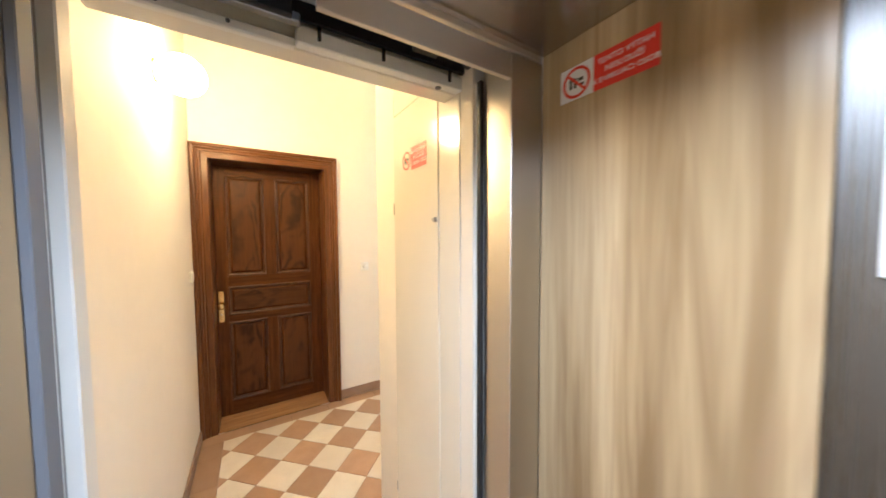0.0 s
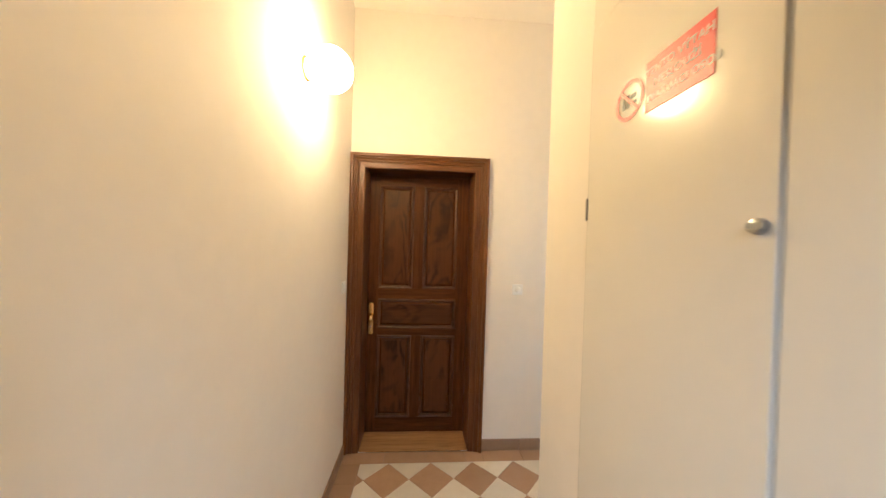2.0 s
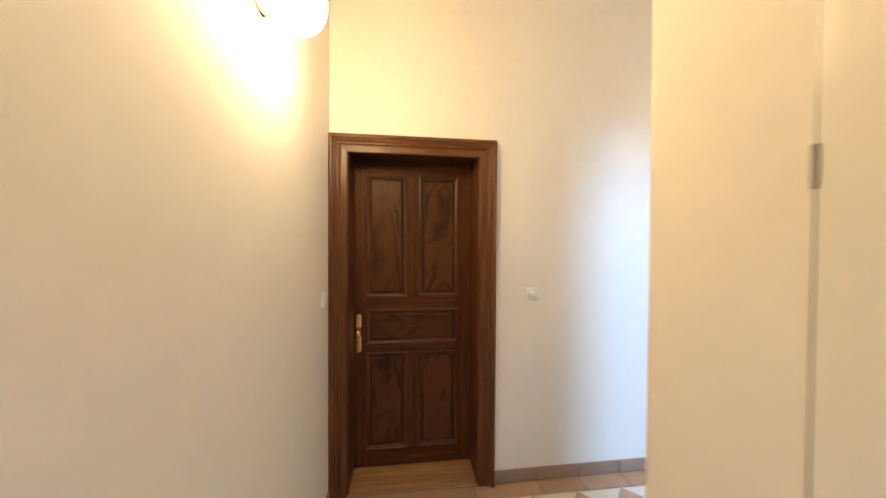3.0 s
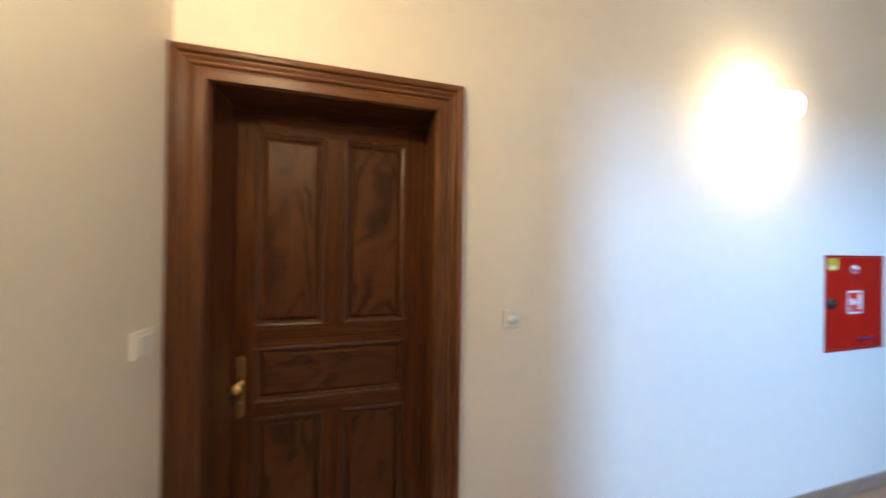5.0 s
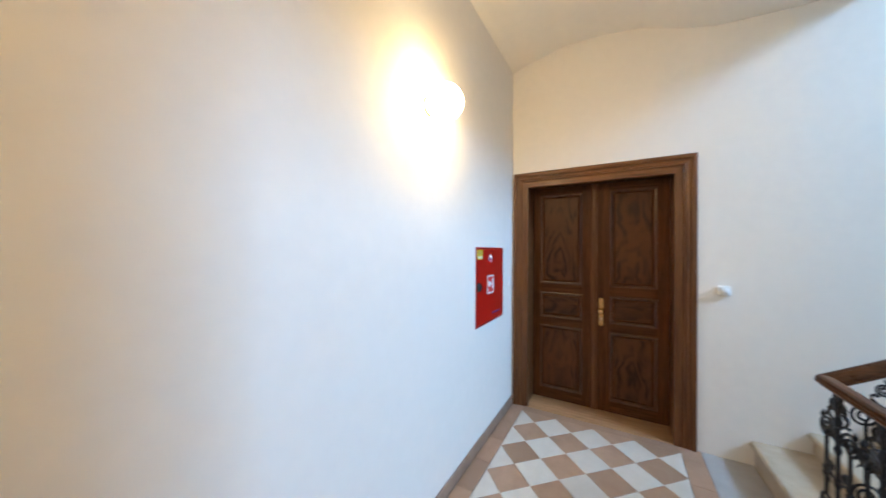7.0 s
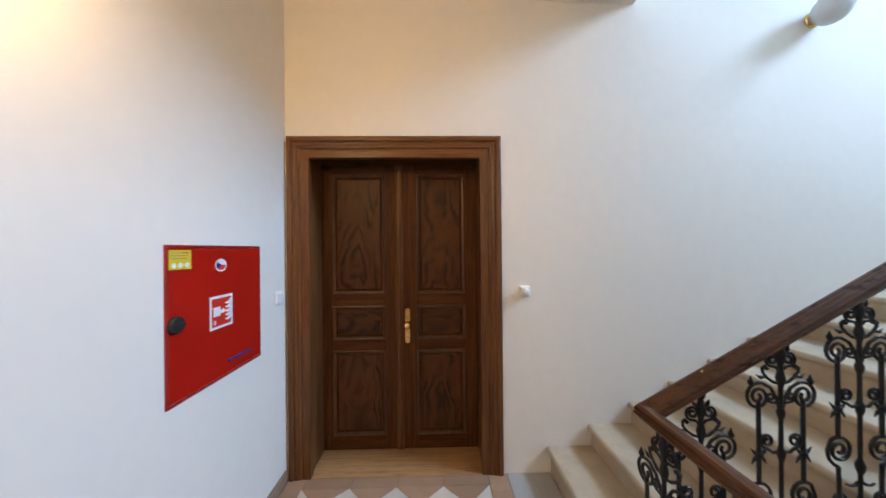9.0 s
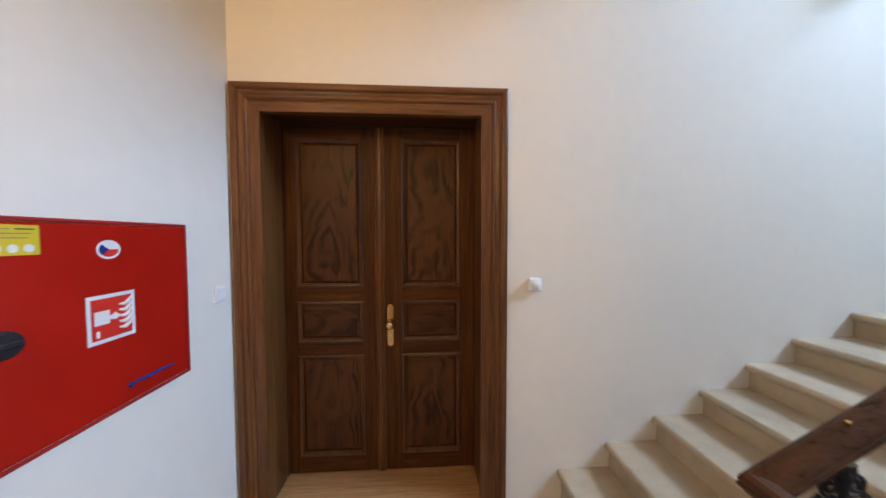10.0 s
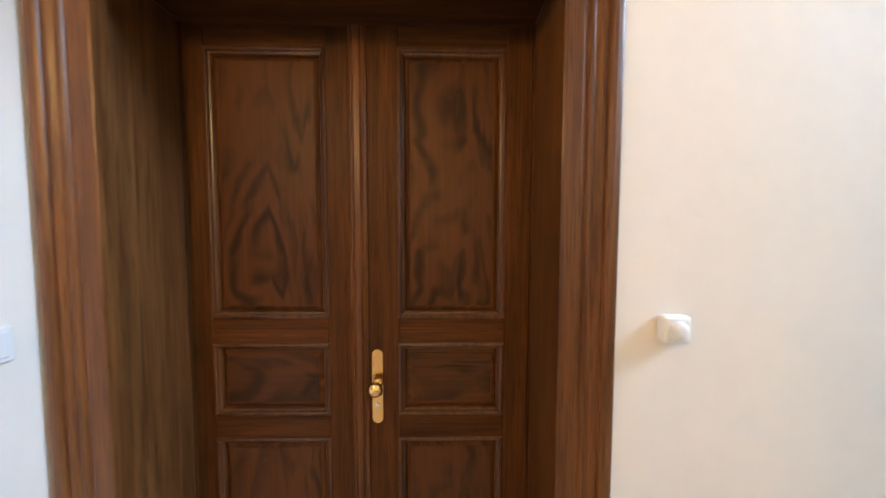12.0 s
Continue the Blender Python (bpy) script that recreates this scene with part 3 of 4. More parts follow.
def hose_cabinet():
    x0, x1, z0, z1, y = 3.086, 3.694, 0.946, 1.569, NORTH
    root = thing("fire_hose_cabinet", (3.39, y, z0), "red enamelled steel fire hose cabinet set in the wall", "fire cabinet")
    f = 0.011
    for d in ((x0, x0 + f, z0, z1), (x1 - f, x1, z0, z1), (x0 + f, x1 - f, z0, z0 + f), (x0 + f, x1 - f, z1 - f, z1)):
        part("frame", boxes((d[0], d[1], y - 0.008, y, d[2], d[3]), bevel=0.002), RED2, root)
    door = part("door", boxes((x0 + f + 0.002, x1 - f - 0.002, y - 0.007, y - 0.001, z0 + f + 0.002, z1 - f - 0.002), bevel=0.003), RED, root)
    s = y - 0.0075
    part("knob", lathe([(0.034, 0.0), (0.034, 0.012), (0.03, 0.018), (0.01, 0.02)], 28, (3.123, s, 1.26), "y"), BLACK, door, "black round plastic knob", smooth=False)
    part("grip", boxes((3.097, 3.149, s - 0.026, s - 0.018, 1.252, 1.268), bevel=0.003), BLACK, door)
    part("inspection_sticker", boxes((3.099, 3.206, s - 0.0008, s, 1.472, 1.548)), YELLOW, door, "yellow inspection sticker")
    for i in range(3):
        part("stamp_field", disc(3.122 + 0.031 * i, 1.489, 0.0105, 0.0105, s - 0.0014, s - 0.0008, 18), SIGNWHITE, door)
    for i, (a, b) in enumerate(((3.158, 3.196), (3.109, 3.15), (3.109, 3.19), (3.109, 3.182))):
        part("print_line", boxes((a, b, s - 0.0012, s - 0.0008, 1.536 - 0.011 * max(i - 1, 0), 1.539 - 0.011 * max(i - 1, 0))), INK if i == 0 else TAN, door)
    cx, cz = 3.378, 1.478
    part("oval_sticker", disc(cx, cz, 0.037, 0.030, s - 0.0008, s), SIGNWHITE, door, "white oval sticker with a tricolour")
    arc = lambda a0, a1: [(cx + 0.030 * math.cos(a0 + (a1 - a0) * i / 14), cz + 0.0235 * math.sin(a0 + (a1 - a0) * i / 14)) for i in range(15)]
    part("tricolour_red", prism([(cx, cz)] + arc(math.pi * 1.25, math.pi * 2), s - 0.0013, s - 0.0008, 1), SIGNRED, door)
    part("tricolour_blue", prism([(cx, cz)] + arc(math.pi * 0.75, math.pi * 1.25), s - 0.0013, s - 0.0008, 1), BLUE, door)
    a, b, c, d = 3.305, 3.455, 1.186, 1.337
    part("hose_sign", boxes((a, b, s - 0.001, s, c, d)), SIGNWHITE, door, "white-bordered red fire hose sign")
    part("sign_field", boxes((a + 0.012, b - 0.012, s - 0.0016, s - 0.001, c + 0.012, d - 0.012)), SIGNRED, door)
    q = s - 0.0016
    part("sign_reel", boxes((a + 0.02, a + 0.066, q - 0.0006, q, c + 0.058, d - 0.05)), SIGNWHITE, door)
    part("sign_valve", boxes((a + 0.024, a + 0.034, q - 0.0006, q, c + 0.02, c + 0.04)), SIGNWHITE, door)
    part("sign_nozzle", prism([(a + 0.066, c + 0.08), (a + 0.085, c + 0.09), (a + 0.098, c + 0.076), (a + 0.085, c + 0.066), (a + 0.066, c + 0.07)], q - 0.0006, q, 1), SIGNWHITE, door)
    for i in range(5):
        zz = c + 0.045 + 0.019 * i
        part("sign_flame", tube([(a + 0.096, q, zz - 0.008), (a + 0.112, q, zz - 0.012), (a + 0.126, q, zz - 0.004), (a + 0.138, q, zz + 0.012)], [0.003, 0.006, 0.006, 0.002], 6), SIGNWHITE, door)
    part("pen_mark", tube([(3.424, s, 1.010), (3.445, s, 1.018), (3.49, s, 1.013), (3.54, s, 1.016), (3.607, s, 1.012)], [0.011, 0.004, 0.007, 0.006, 0.004], 6), BLUE, door)
    part("pull_wire", tube([(x0 + 0.004, s, 1.41), (x0 + 0.012, s - 0.003, 1.36), (x0 + 0.03, s - 0.002, 1.335)], 0.0016, 6), RED2, door)


hose_cabinet()


# ---- stone stairs ----
def step_profile(y, z, below, run):
    """Side outline of a step with a rounded, slightly worn nosing."""
    o = [(y - run - 0.035, z)]
    for i in range(7):
        a = math.pi / 2 - math.pi * i / 6
        o.append((y - 0.02 + 0.02 * math.cos(a), z - 0.021 + 0.021 * math.sin(a)))
    o += [(y - 0.026, z - 0.047), (y - 0.03, z - 0.06), (y - 0.03, below - 0.015), (y - run - 0.035, below - 0.015)]
    return o


def staircase():
    up = thing("stone_staircase", (3.55, FIRST_Y, 0), "worn sandstone stairs going up along the wall", "stairs")
    # six straight steps, then winders that open towards the outer wall
    inner = [FIRST_Y - GOING * n for n in range(6)] + [FIRST_Y - GOING * 5 - 0.25 * n for n in range(1, 7)]
    outer = [FIRST_Y - GOING * n for n in range(6)] + [FIRST_Y - GOING * 5 - 0.375 * n for n in range(1, 7)]
    for n in range(11):
        z = FIRST_Z + RISE * n
        below = z - (FIRST_Z if n == 0 else RISE)
        bm = bmesh.new()
        ends = []
        for x, ys in ((STAIR_X - 0.06, inner), (EAST - 0.001, outer)):
            run_here = ys[n] - ys[n + 1]
            ends.append([bm.verts.new((x, y, h)) for y, h in step_profile(ys[n], z, below, run_here)])
        lo, hi = ends
        bm.faces.new(lo)
        bm.faces.new(hi[::-1])
        for i in range(len(lo)):
            j = (i + 1) % len(lo)
            bm.faces.new((lo[i], hi[i], hi[j], lo[j]))
        part("step", bm, STONE, up)
    top = FIRST_Z + RISE * 10
    part("half_landing", prism([(BLOCK + 0.001, -4.199), (EAST - 0.001, -4.199), (EAST - 0.001, outer[11]), (STAIR_X - 0.06, inner[11]), (BLOCK + 0.001, inner[11])], top - 0.2, top + 0.002, 2), STONE, up)
    down = thing("stone_staircase", (2.0, 1.1, -2.0), "worn sandstone stairs going down beside the lift", "stairs")
    for n in range(10):
        y, z = 1.09 - GOING * n, -RISE * (n + 1)
        bm = prism([(y, z), (y, z - RISE - 0.02), (y - GOING, z - RISE - 0.02), (y - GOING, z)], BLOCK + 0.002, WELL_X + 0.05, 0)
        part("step", bm, STONE, down)


staircase()


# ---- iron balustrade ----
def spiral(cx, cz, r0, r1, a0, turns, n=18):
    return [(cx + (r0 + (r1 - r0) * i / n) * math.cos(a0 + 2 * math.pi * turns * i / n), 0, cz + (r0 + (r1 - r0) * i / n) * math.sin(a0 + 2 * math.pi * turns * i / n)) for i in range(n + 1)]


def baluster(at, group):
    """A wrought panel: a collared stem, two side bars and paired scrolls. Local: x along the rail, height 0.86."""
    root = thing("iron_baluster", at, "black wrought-iron baluster with scrolls on the stairs", "baluster", group, world=False)
    prof = [(0.013, 0.0), (0.013, 0.03), (0.009, 0.04), (0.009, 0.09), (0.016, 0.105), (0.02, 0.12), (0.01, 0.135), (0.012, 0.16), (0.02, 0.18), (0.016, 0.2), (0.009, 0.22), (0.009, 0.285), (0.017, 0.3), (0.02, 0.315), (0.009, 0.335), (0.009, 0.47), (0.016, 0.485), (0.018, 0.5), (0.01, 0.515), (0.009, 0.6), (0.015, 0.612), (0.018, 0.625), (0.010, 0.64), (0.01, 0.7), (0.02, 0.73), (0.012, 0.755), (0.011, 0.77), (0.018, 0.79), (0.022, 0.805), (0.014, 0.822), (0.012, 0.835), (0.020, 0.845), (0.020, 0.87)]
    part("stem", lathe([(r * 0.68, h) for r, h in prof], 10), IRON, root, smooth=True)
    for s in (-1, 1):
        flip = lambda pts: [(s * x, y, z) for x, y, z in pts]
        part("side_bar", tube(flip([(0.076, 0, 0.405), (0.076, 0, 0.53), (0.076, 0, 0.66)]), 0.0065, 8), IRON, root)
        part("lower_bar", tube(flip([(0.076, 0, 0.312), (0.074, 0, 0.27), (0.074, 0, 0.222)]), 0.006, 8), IRON, root)
        part("top_curl", tube(flip([(0.004, 0, 0.752), (0.018, 0, 0.765)] + spiral(0.029, 0.79, 0.023, 0.005, -1.3, 1.6)), 0.0046, 6), IRON, root)
        part("top_leaf", tube(flip([(0.012, 0, 0.81), (0.024, 0, 0.82), (0.03, 0, 0.832)]), [0.005, 0.006, 0.0015], 6), IRON, root)
        part("leaf_curl", tube(flip([(0.006, 0, 0.712), (0.026, 0, 0.718), (0.046, 0, 0.732), (0.06, 0, 0.748), (0.062, 0, 0.762), (0.053, 0, 0.768), (0.046, 0, 0.76)]), [0.004, 0.005, 0.0045, 0.0045, 0.005, 0.006, 0.007], 6), IRON, root)
        part("leaf_tip", tube(flip([(0.05, 0, 0.735), (0.068, 0, 0.733), (0.084, 0, 0.742)]), [0.004, 0.006, 0.001], 6), IRON, root)
        part("arch_scroll", tube(flip([(0.005, 0, 0.635), (0.014, 0, 0.668), (0.035, 0, 0.7), (0.062, 0, 0.715)] + spiral(0.078, 0.674, 0.042, 0.007, 1.6, -1.9, 30)), 0.0052, 6), IRON, root)
        part("inner_scroll", tube(flip([(0.005, 0, 0.665), (0.02, 0, 0.652), (0.034, 0, 0.655)] + spiral(0.034, 0.67, 0.015, 0.005, -1.57, 1.3, 14)), 0.004, 6), IRON, root)
        part("bud", lathe([(0.003, 0.0), (0.008, 0.008), (0.009, 0.015), (0.004, 0.024), (0.001, 0.034)], 8, (s * 0.102, 0, 0.706)), IRON, root, smooth=True)
        part("mid_scroll", tube(flip([(0.006, 0, 0.503), (0.028, 0, 0.498), (0.046, 0, 0.51)] + spiral(0.048, 0.535, 0.024, 0.006, -1.57, 1.6, 20)), 0.0048, 6), IRON, root)
        part("bar_collar", lathe([(0.008, 0.0), (0.012, 0.005), (0.012, 0.012), (0.008, 0.018)], 10, (s * 0.076, 0, 0.484)), IRON, root)
        for dx in (-1, 1):
            part("bar_leaf", tube([(s * 0.076, 0, 0.495), (s * 0.076 + dx * 0.016, 0, 0.5), (s * 0.076 + dx * 0.029, 0, 0.514)], [0.006, 0.005, 0.001], 6), IRON, root)
            part("bar_leaf", tube([(s * 0.076, 0, 0.49), (s * 0.076 + dx * 0.015, 0, 0.48), (s * 0.076 + dx * 0.026, 0, 0.464)], [0.006, 0.005, 0.001], 6), IRON, root)
        part("low_scroll", tube(flip([(0.076, 0, 0.312), (0.09, 0, 0.318), (0.108, 0, 0.335), (0.114, 0, 0.362), (0.104, 0, 0.39)] + spiral(0.072, 0.364, 0.043, 0.008, 0.85, 1.7, 28)), 0.0055, 6), IRON, root)
        part("foot_scroll", tube(flip([(0.005, 0, 0.172), (0.025, 0, 0.172), (0.05, 0, 0.182)] + spiral(0.068, 0.207, 0.027, 0.006, -2.2, 1.7, 22)), 0.005, 6), IRON, root)
        part("foot_leaf", tube(flip([(0.006, 0, 0.11), (0.02, 0, 0.122), (0.027, 0, 0.14)]), [0.006, 0.007, 0.001], 6), IRON, root)
        part("foot_curl", tube(flip([(0.006, 0, 0.262), (0.02, 0, 0.252), (0.036, 0, 0.25), (0.05, 0, 0.256)]), [0.005, 0.005, 0.004, 0.003], 6), IRON, root)
    return root


def rail_height(y):
    return RAIL_Z + (RAIL_Y - y) * RAIL_SLOPE


up_group, flat_group = "balusters of the stairs", "balusters of the landing edge"
TALL, LOW = Matrix.Diagonal((1, 1, 1.033, 1)), Matrix.Diagonal((1, 1, 1.013, 1))
first = baluster(pose(RAIL_X, 0.99, FIRST_Z, 0, 0, 90) @ TALL, up_group)
for i in range(1, 9):
    copy_thing(first, pose(RAIL_X, 0.99 - 0.272 * i, FIRST_Z + RISE * i, 0, 0, 90) @ TALL)
for x in (2.60, 2.845):
    tagged(copy_thing(first, pose(x, RAIL_Y, 0.095) @ LOW), "black wrought-iron baluster with scrolls at the landing edge", group=flat_group)
for i in range(5):
    tagged(copy_thing(first, pose(WELL_X, 0.90 - GOING * i, -RISE * (i + 1) + 0.035, 0, 0, 90)), "black wrought-iron baluster with scrolls on the lower stairs", group="balusters of the lower stairs")
setting("kerb", boxes((WELL_X - 0.06, STAIR_X - 0.0605, 1.122, 1.222, 0.0, 0.093), bevel=0.006), SLAB, "stone kerb under the landing balustrade")


def newel():
    root = thing("newel_post", (WELL_X, RAIL_Y, 0.095), "black cast-iron newel post at the stair corner", "post")
    prof = [(0.045, 0.0), (0.045, 0.05), (0.03, 0.07), (0.038, 0.1), (0.03, 0.13), (0.022, 0.16), (0.022, 0.2), (0.036, 0.215), (0.036, 0.235), (0.024, 0.25), (0.032, 0.29), (0.04, 0.33), (0.032, 0.37), (0.02, 0.39), (0.034, 0.405), (0.034, 0.425), (0.022, 0.44), (0.036, 0.47), (0.042, 0.5), (0.03, 0.53), (0.022, 0.55), (0.036, 0.565), (0.036, 0.585), (0.026, 0.6), (0.044, 0.64), (0.034, 0.66), (0.04, 0.69), (0.03, 0.715), (0.022, 0.73), (0.034, 0.76), (0.024, 0.785), (0.034, 0.8), (0.034, 0.82), (0.04, 0.84), (0.04, 0.86)]
    part("shaft", lathe([(r * 0.78, h * 1.027) for r, h in prof], 16, (WELL_X, RAIL_Y, 0.095)), IRON, root, smooth=True)
    for i in range(8):
        c, s = math.cos(math.pi * i / 4), math.sin(math.pi * i / 4)
        leaf = [(WELL_X + c * r, RAIL_Y + s * r, z) for r, z in ((0.03, 0.645), (0.042, 0.675), (0.05, 0.7), (0.056, 0.712))]
        part("leaf", tube(leaf, [0.008, 0.011, 0.008, 0.002], 6), IRON, root)
    for h in (0.19, 0.355, 0.52):
        for i in range(4):
            c, s = math.cos(math.pi * (i + 0.5) / 2), math.sin(math.pi * (i + 0.5) / 2)
            curl = [(WELL_X + c * r, RAIL_Y + s * r, 0.095 + h + z) for r, z in ((0.016, 0.0), (0.036, 0.012), (0.05, 0.034), (0.046, 0.056), (0.036, 0.05))]
            part("curl", tube(curl, [0.007, 0.008, 0.007, 0.006, 0.004], 6), IRON, root)
    for s in (-1, 1):
        part("rail_volute", tube([(WELL_X + 0.03, RAIL_Y + s * 0.012, 0.955), (WELL_X + 0.055, RAIL_Y + s * 0.012, 0.94)] + [(x, RAIL_Y + s * 0.012, z) for x, y, z in spiral(WELL_X + 0.058, 0.923, 0.017, 0.004, 1.3, -1.5, 14)], 0.004, 6), IRON, root)


newel()


def handrail():
    """A moulded wooden rail with mitred corners along the lower stairs, the landing edge and the upper stairs."""
    root = thing("handrail", (2.7, RAIL_Y, RAIL_Z), "dark polished wooden handrail on the iron balustrade", "handrail")
    k, z = RISE / GOING, RAIL_Z
    path = [Vector(p) for p in ((WELL_X - 0.03, RAIL_Y, z), (RAIL_X, RAIL_Y, z), (RAIL_X, -1.75, rail_height(-1.75)))]
    lower = [Vector(p) for p in ((WELL_X, 1.145, z - 0.1), (WELL_X, -1.6, z - 0.1 - 2.745 * k))]
    sec = [(-0.022, 0.0), (0.022, 0.0), (0.026, 0.01), (0.034, 0.014), (0.036, 0.022), (0.031, 0.028), (0.034, 0.036), (0.030, 0.05), (0.018, 0.059), (0.0, 0.062), (-0.018, 0.059), (-0.030, 0.05), (-0.034, 0.036), (-0.031, 0.028), (-0.036, 0.022), (-0.034, 0.014), (-0.026, 0.01)]
    sec = [(u * 0.76, v * 0.72 - 0.003) for u, v in sec]
    for path, mats in ((path, (RAILWOOD[0], RAILWOOD[1])), (lower, (RAILWOOD[1],))):
        dirs = [Vector((b.x - a.x, b.y - a.y, 0)).normalized() for a, b in zip(path, path[1:])]
        sides = []
        for i in range(len(path)):
            d0, d1 = dirs[max(i - 1, 0)], dirs[min(i, len(dirs) - 1)]
            t = (d0 + d1).normalized()
            s = Vector((t.y, -t.x, 0))
            sides.append(s / max(0.3, s.dot(Vector((d0.y, -d0.x, 0)))))
        for i, mat in enumerate(mats):
            bm = bmesh.new()
            a = [bm.verts.new(path[i] + sides[i] * u + Vector((0, 0, v))) for u, v in sec]
            b = [bm.verts.new(path[i + 1] + sides[i + 1] * u + Vector((0, 0, v))) for u, v in sec]
            n = len(sec)
            for j in range(n):
                bm.faces.new((a[j], a[(j + 1) % n], b[(j + 1) % n], b[j]))
            bm.faces.new(a)
            bm.faces.new(b[::-1])
            part("rail_length", bm, mat, root)
    for y in (0.985, 0.1, -0.8):
        part("brass_pin", lathe([(0.003, 0.0), (0.003, 0.006), (0.0042, 0.008), (0.0032, 0.012), (0.001, 0.013)], 10, (RAIL_X, y, rail_height(y) + 0.040)), BRASS, root, smooth=True)


handrail()


# ---- lift ----
def lift_cupboard():
    root = thing("service_cupboard", (SIDE, 1.0, 0), "cream gloss-painted steel service cupboard beside the lift", "cupboard")
    x = SIDE
    part("side_strip", boxes((x, x + 0.003, 0.7209, 0.841, 0.0, 2.28), bevel=0.0008), CREAM, root)
    part("top_strip", boxes((x, x + 0.003, 0.841, 1.2205, 2.084, 2.28), bevel=0.0008), CREAM, root)
    door = part("door", boxes((x - 0.003, x + 0.003, 0.845, 1.2195, 0.03, 2.08), bevel=0.001), CREAM, root, "flat cream cupboard door")
    lock = part("lock", lock_mesh(x - 0.003, 0.862, 1.62), RAILGREY, door, "grey steel lock")
    part("keyway", boxes((x - 0.0138, x - 0.0132, 0.850, 0.861, 1.6185, 1.6215)), BLACK, lock)
    # strips added in the door gaps; the hinge-side one painted dark as gap shade
    part("gasket", boxes((x - 0.0012, x + 0.003, 1.2198, 1.2222, 0.03, 2.08)), DARKMETAL, root)
    part("gasket", boxes((x + 0.0004, x + 0.0028, 0.8418, 0.8442, 0.03, 2.08)), FRAMEWHITE, root)
    for z in (0.40, 1.68):
        part("hinge", boxes((x - 0.006, x - 0.001, 1.2175, 1.2235, z - 0.025, z + 0.025), bevel=0.001), SEAM, door, "grey steel hinge")
    evacuation_sign("sign", door, lambda u, v, d: (x - 0.0035 - d, 1.127 - u, 1.824 + v), 0.205, 0.085, pose(0, 0, 0, 90, 0, -90), True)


def lock_mesh(x, y, z):
    bm = lathe([(0.0095, 0.0), (0.0095, 0.004), (0.0075, 0.006), (0.0075, 0.009), (0.003, 0.01)], 18)
    bmesh.ops.transform(bm, matrix=pose(x, y, z, 0, -90, 0), verts=bm.verts[:])
    box(bm, x - 0.013, x - 0.009, y - 0.013, y + 0.004, z - 0.0035, z + 0.0035)
    return bm


def evacuation_sign(name, parent, place, w, h, turn, plain):
    """Ring-and-slash plate and a red plate with three lines. place: (along, up, proud) to the world."""
    def flat(nm, outline, d0, d1, mat, lab=""):
        bm = bmesh.new()
        lo = [bm.verts.new(place(u, v, d0)) for u, v in outline]
        hi = [bm.verts.new(place(u, v, d1)) for u, v in outline]
        n = len(outline)
        bm.faces.new(lo)
        bm.faces.new(hi[::-1])
        for i in range(n):
            bm.faces.new((lo[i], hi[i], hi[(i + 1) % n], lo[(i + 1) % n]))
        return part(nm, bm, mat, parent, lab)
    rect = lambda a, b, c, d: [(a, c), (b, c), (b, d), (a, d)]
    q = w * 0.39
    if not plain:
        flat("pictogram_plate", rect(0, q, 0, h), 0, 0.0008, SIGNWHITE, "white plate with a red prohibition ring")
    cx, cz, r = q / 2, h / 2, min(q, h) * 0.46
    n = 32
    bm = bmesh.new()
    rings = []
    for rr, d in ((r, 0.0008), (r, 0.0013), (r * 0.82, 0.0013), (r * 0.82, 0.0008)):
        rings.append([bm.verts.new(place(cx + rr * math.cos(2 * math.pi * k / n), cz + rr * math.sin(2 * math.pi * k / n), d)) for k in range(n)])
    for a, b in zip(rings, rings[1:] + rings[:1]):
        for k in range(n):
            bm.faces.new((a[k], a[(k + 1) % n], b[(k + 1) % n], b[k]))
    part("prohibition_ring", bm, SIGNRED, parent)
    s = r * 0.62
    flat("prohibition_slash", [(cx - s - 0.004, cz + s), (cx - s, cz + s + 0.004), (cx + s + 0.004, cz - s), (cx + s, cz - s - 0.004)], 0.0014, 0.0018, SIGNRED)
    for i, (a, b, c, d) in enumerate(((-0.5, -0.3, -0.35, 0.3), (-0.18, 0.02, -0.35, 0.3), (0.12, 0.5, 0.0, 0.22), (0.3, 0.55, -0.3, -0.15))):
        flat("pictogram", rect(cx + a * r, cx + b * r, cz + c * r, cz + d * r), 0.0008, 0.0012, INK)
    flat("red_plate", rect(q + 0.001, w, 0, h), 0, 0.0008, SIGNRED, "red plate with white capitals")
    mid = (q + w) / 2
    for i, words in enumerate(("TENTO VÝTAH", "NESLOUŽÍ", "K EVAKUACI OSOB")):
        v = h * (0.76 - 0.26 * i)
        m = Matrix.Translation(place(mid, v, 0.0012)) @ turn
        lettering("lettering", words, h * 0.215 if i < 2 else h * 0.2, SIGNWHITE, m, parent)


lift_cupboard()


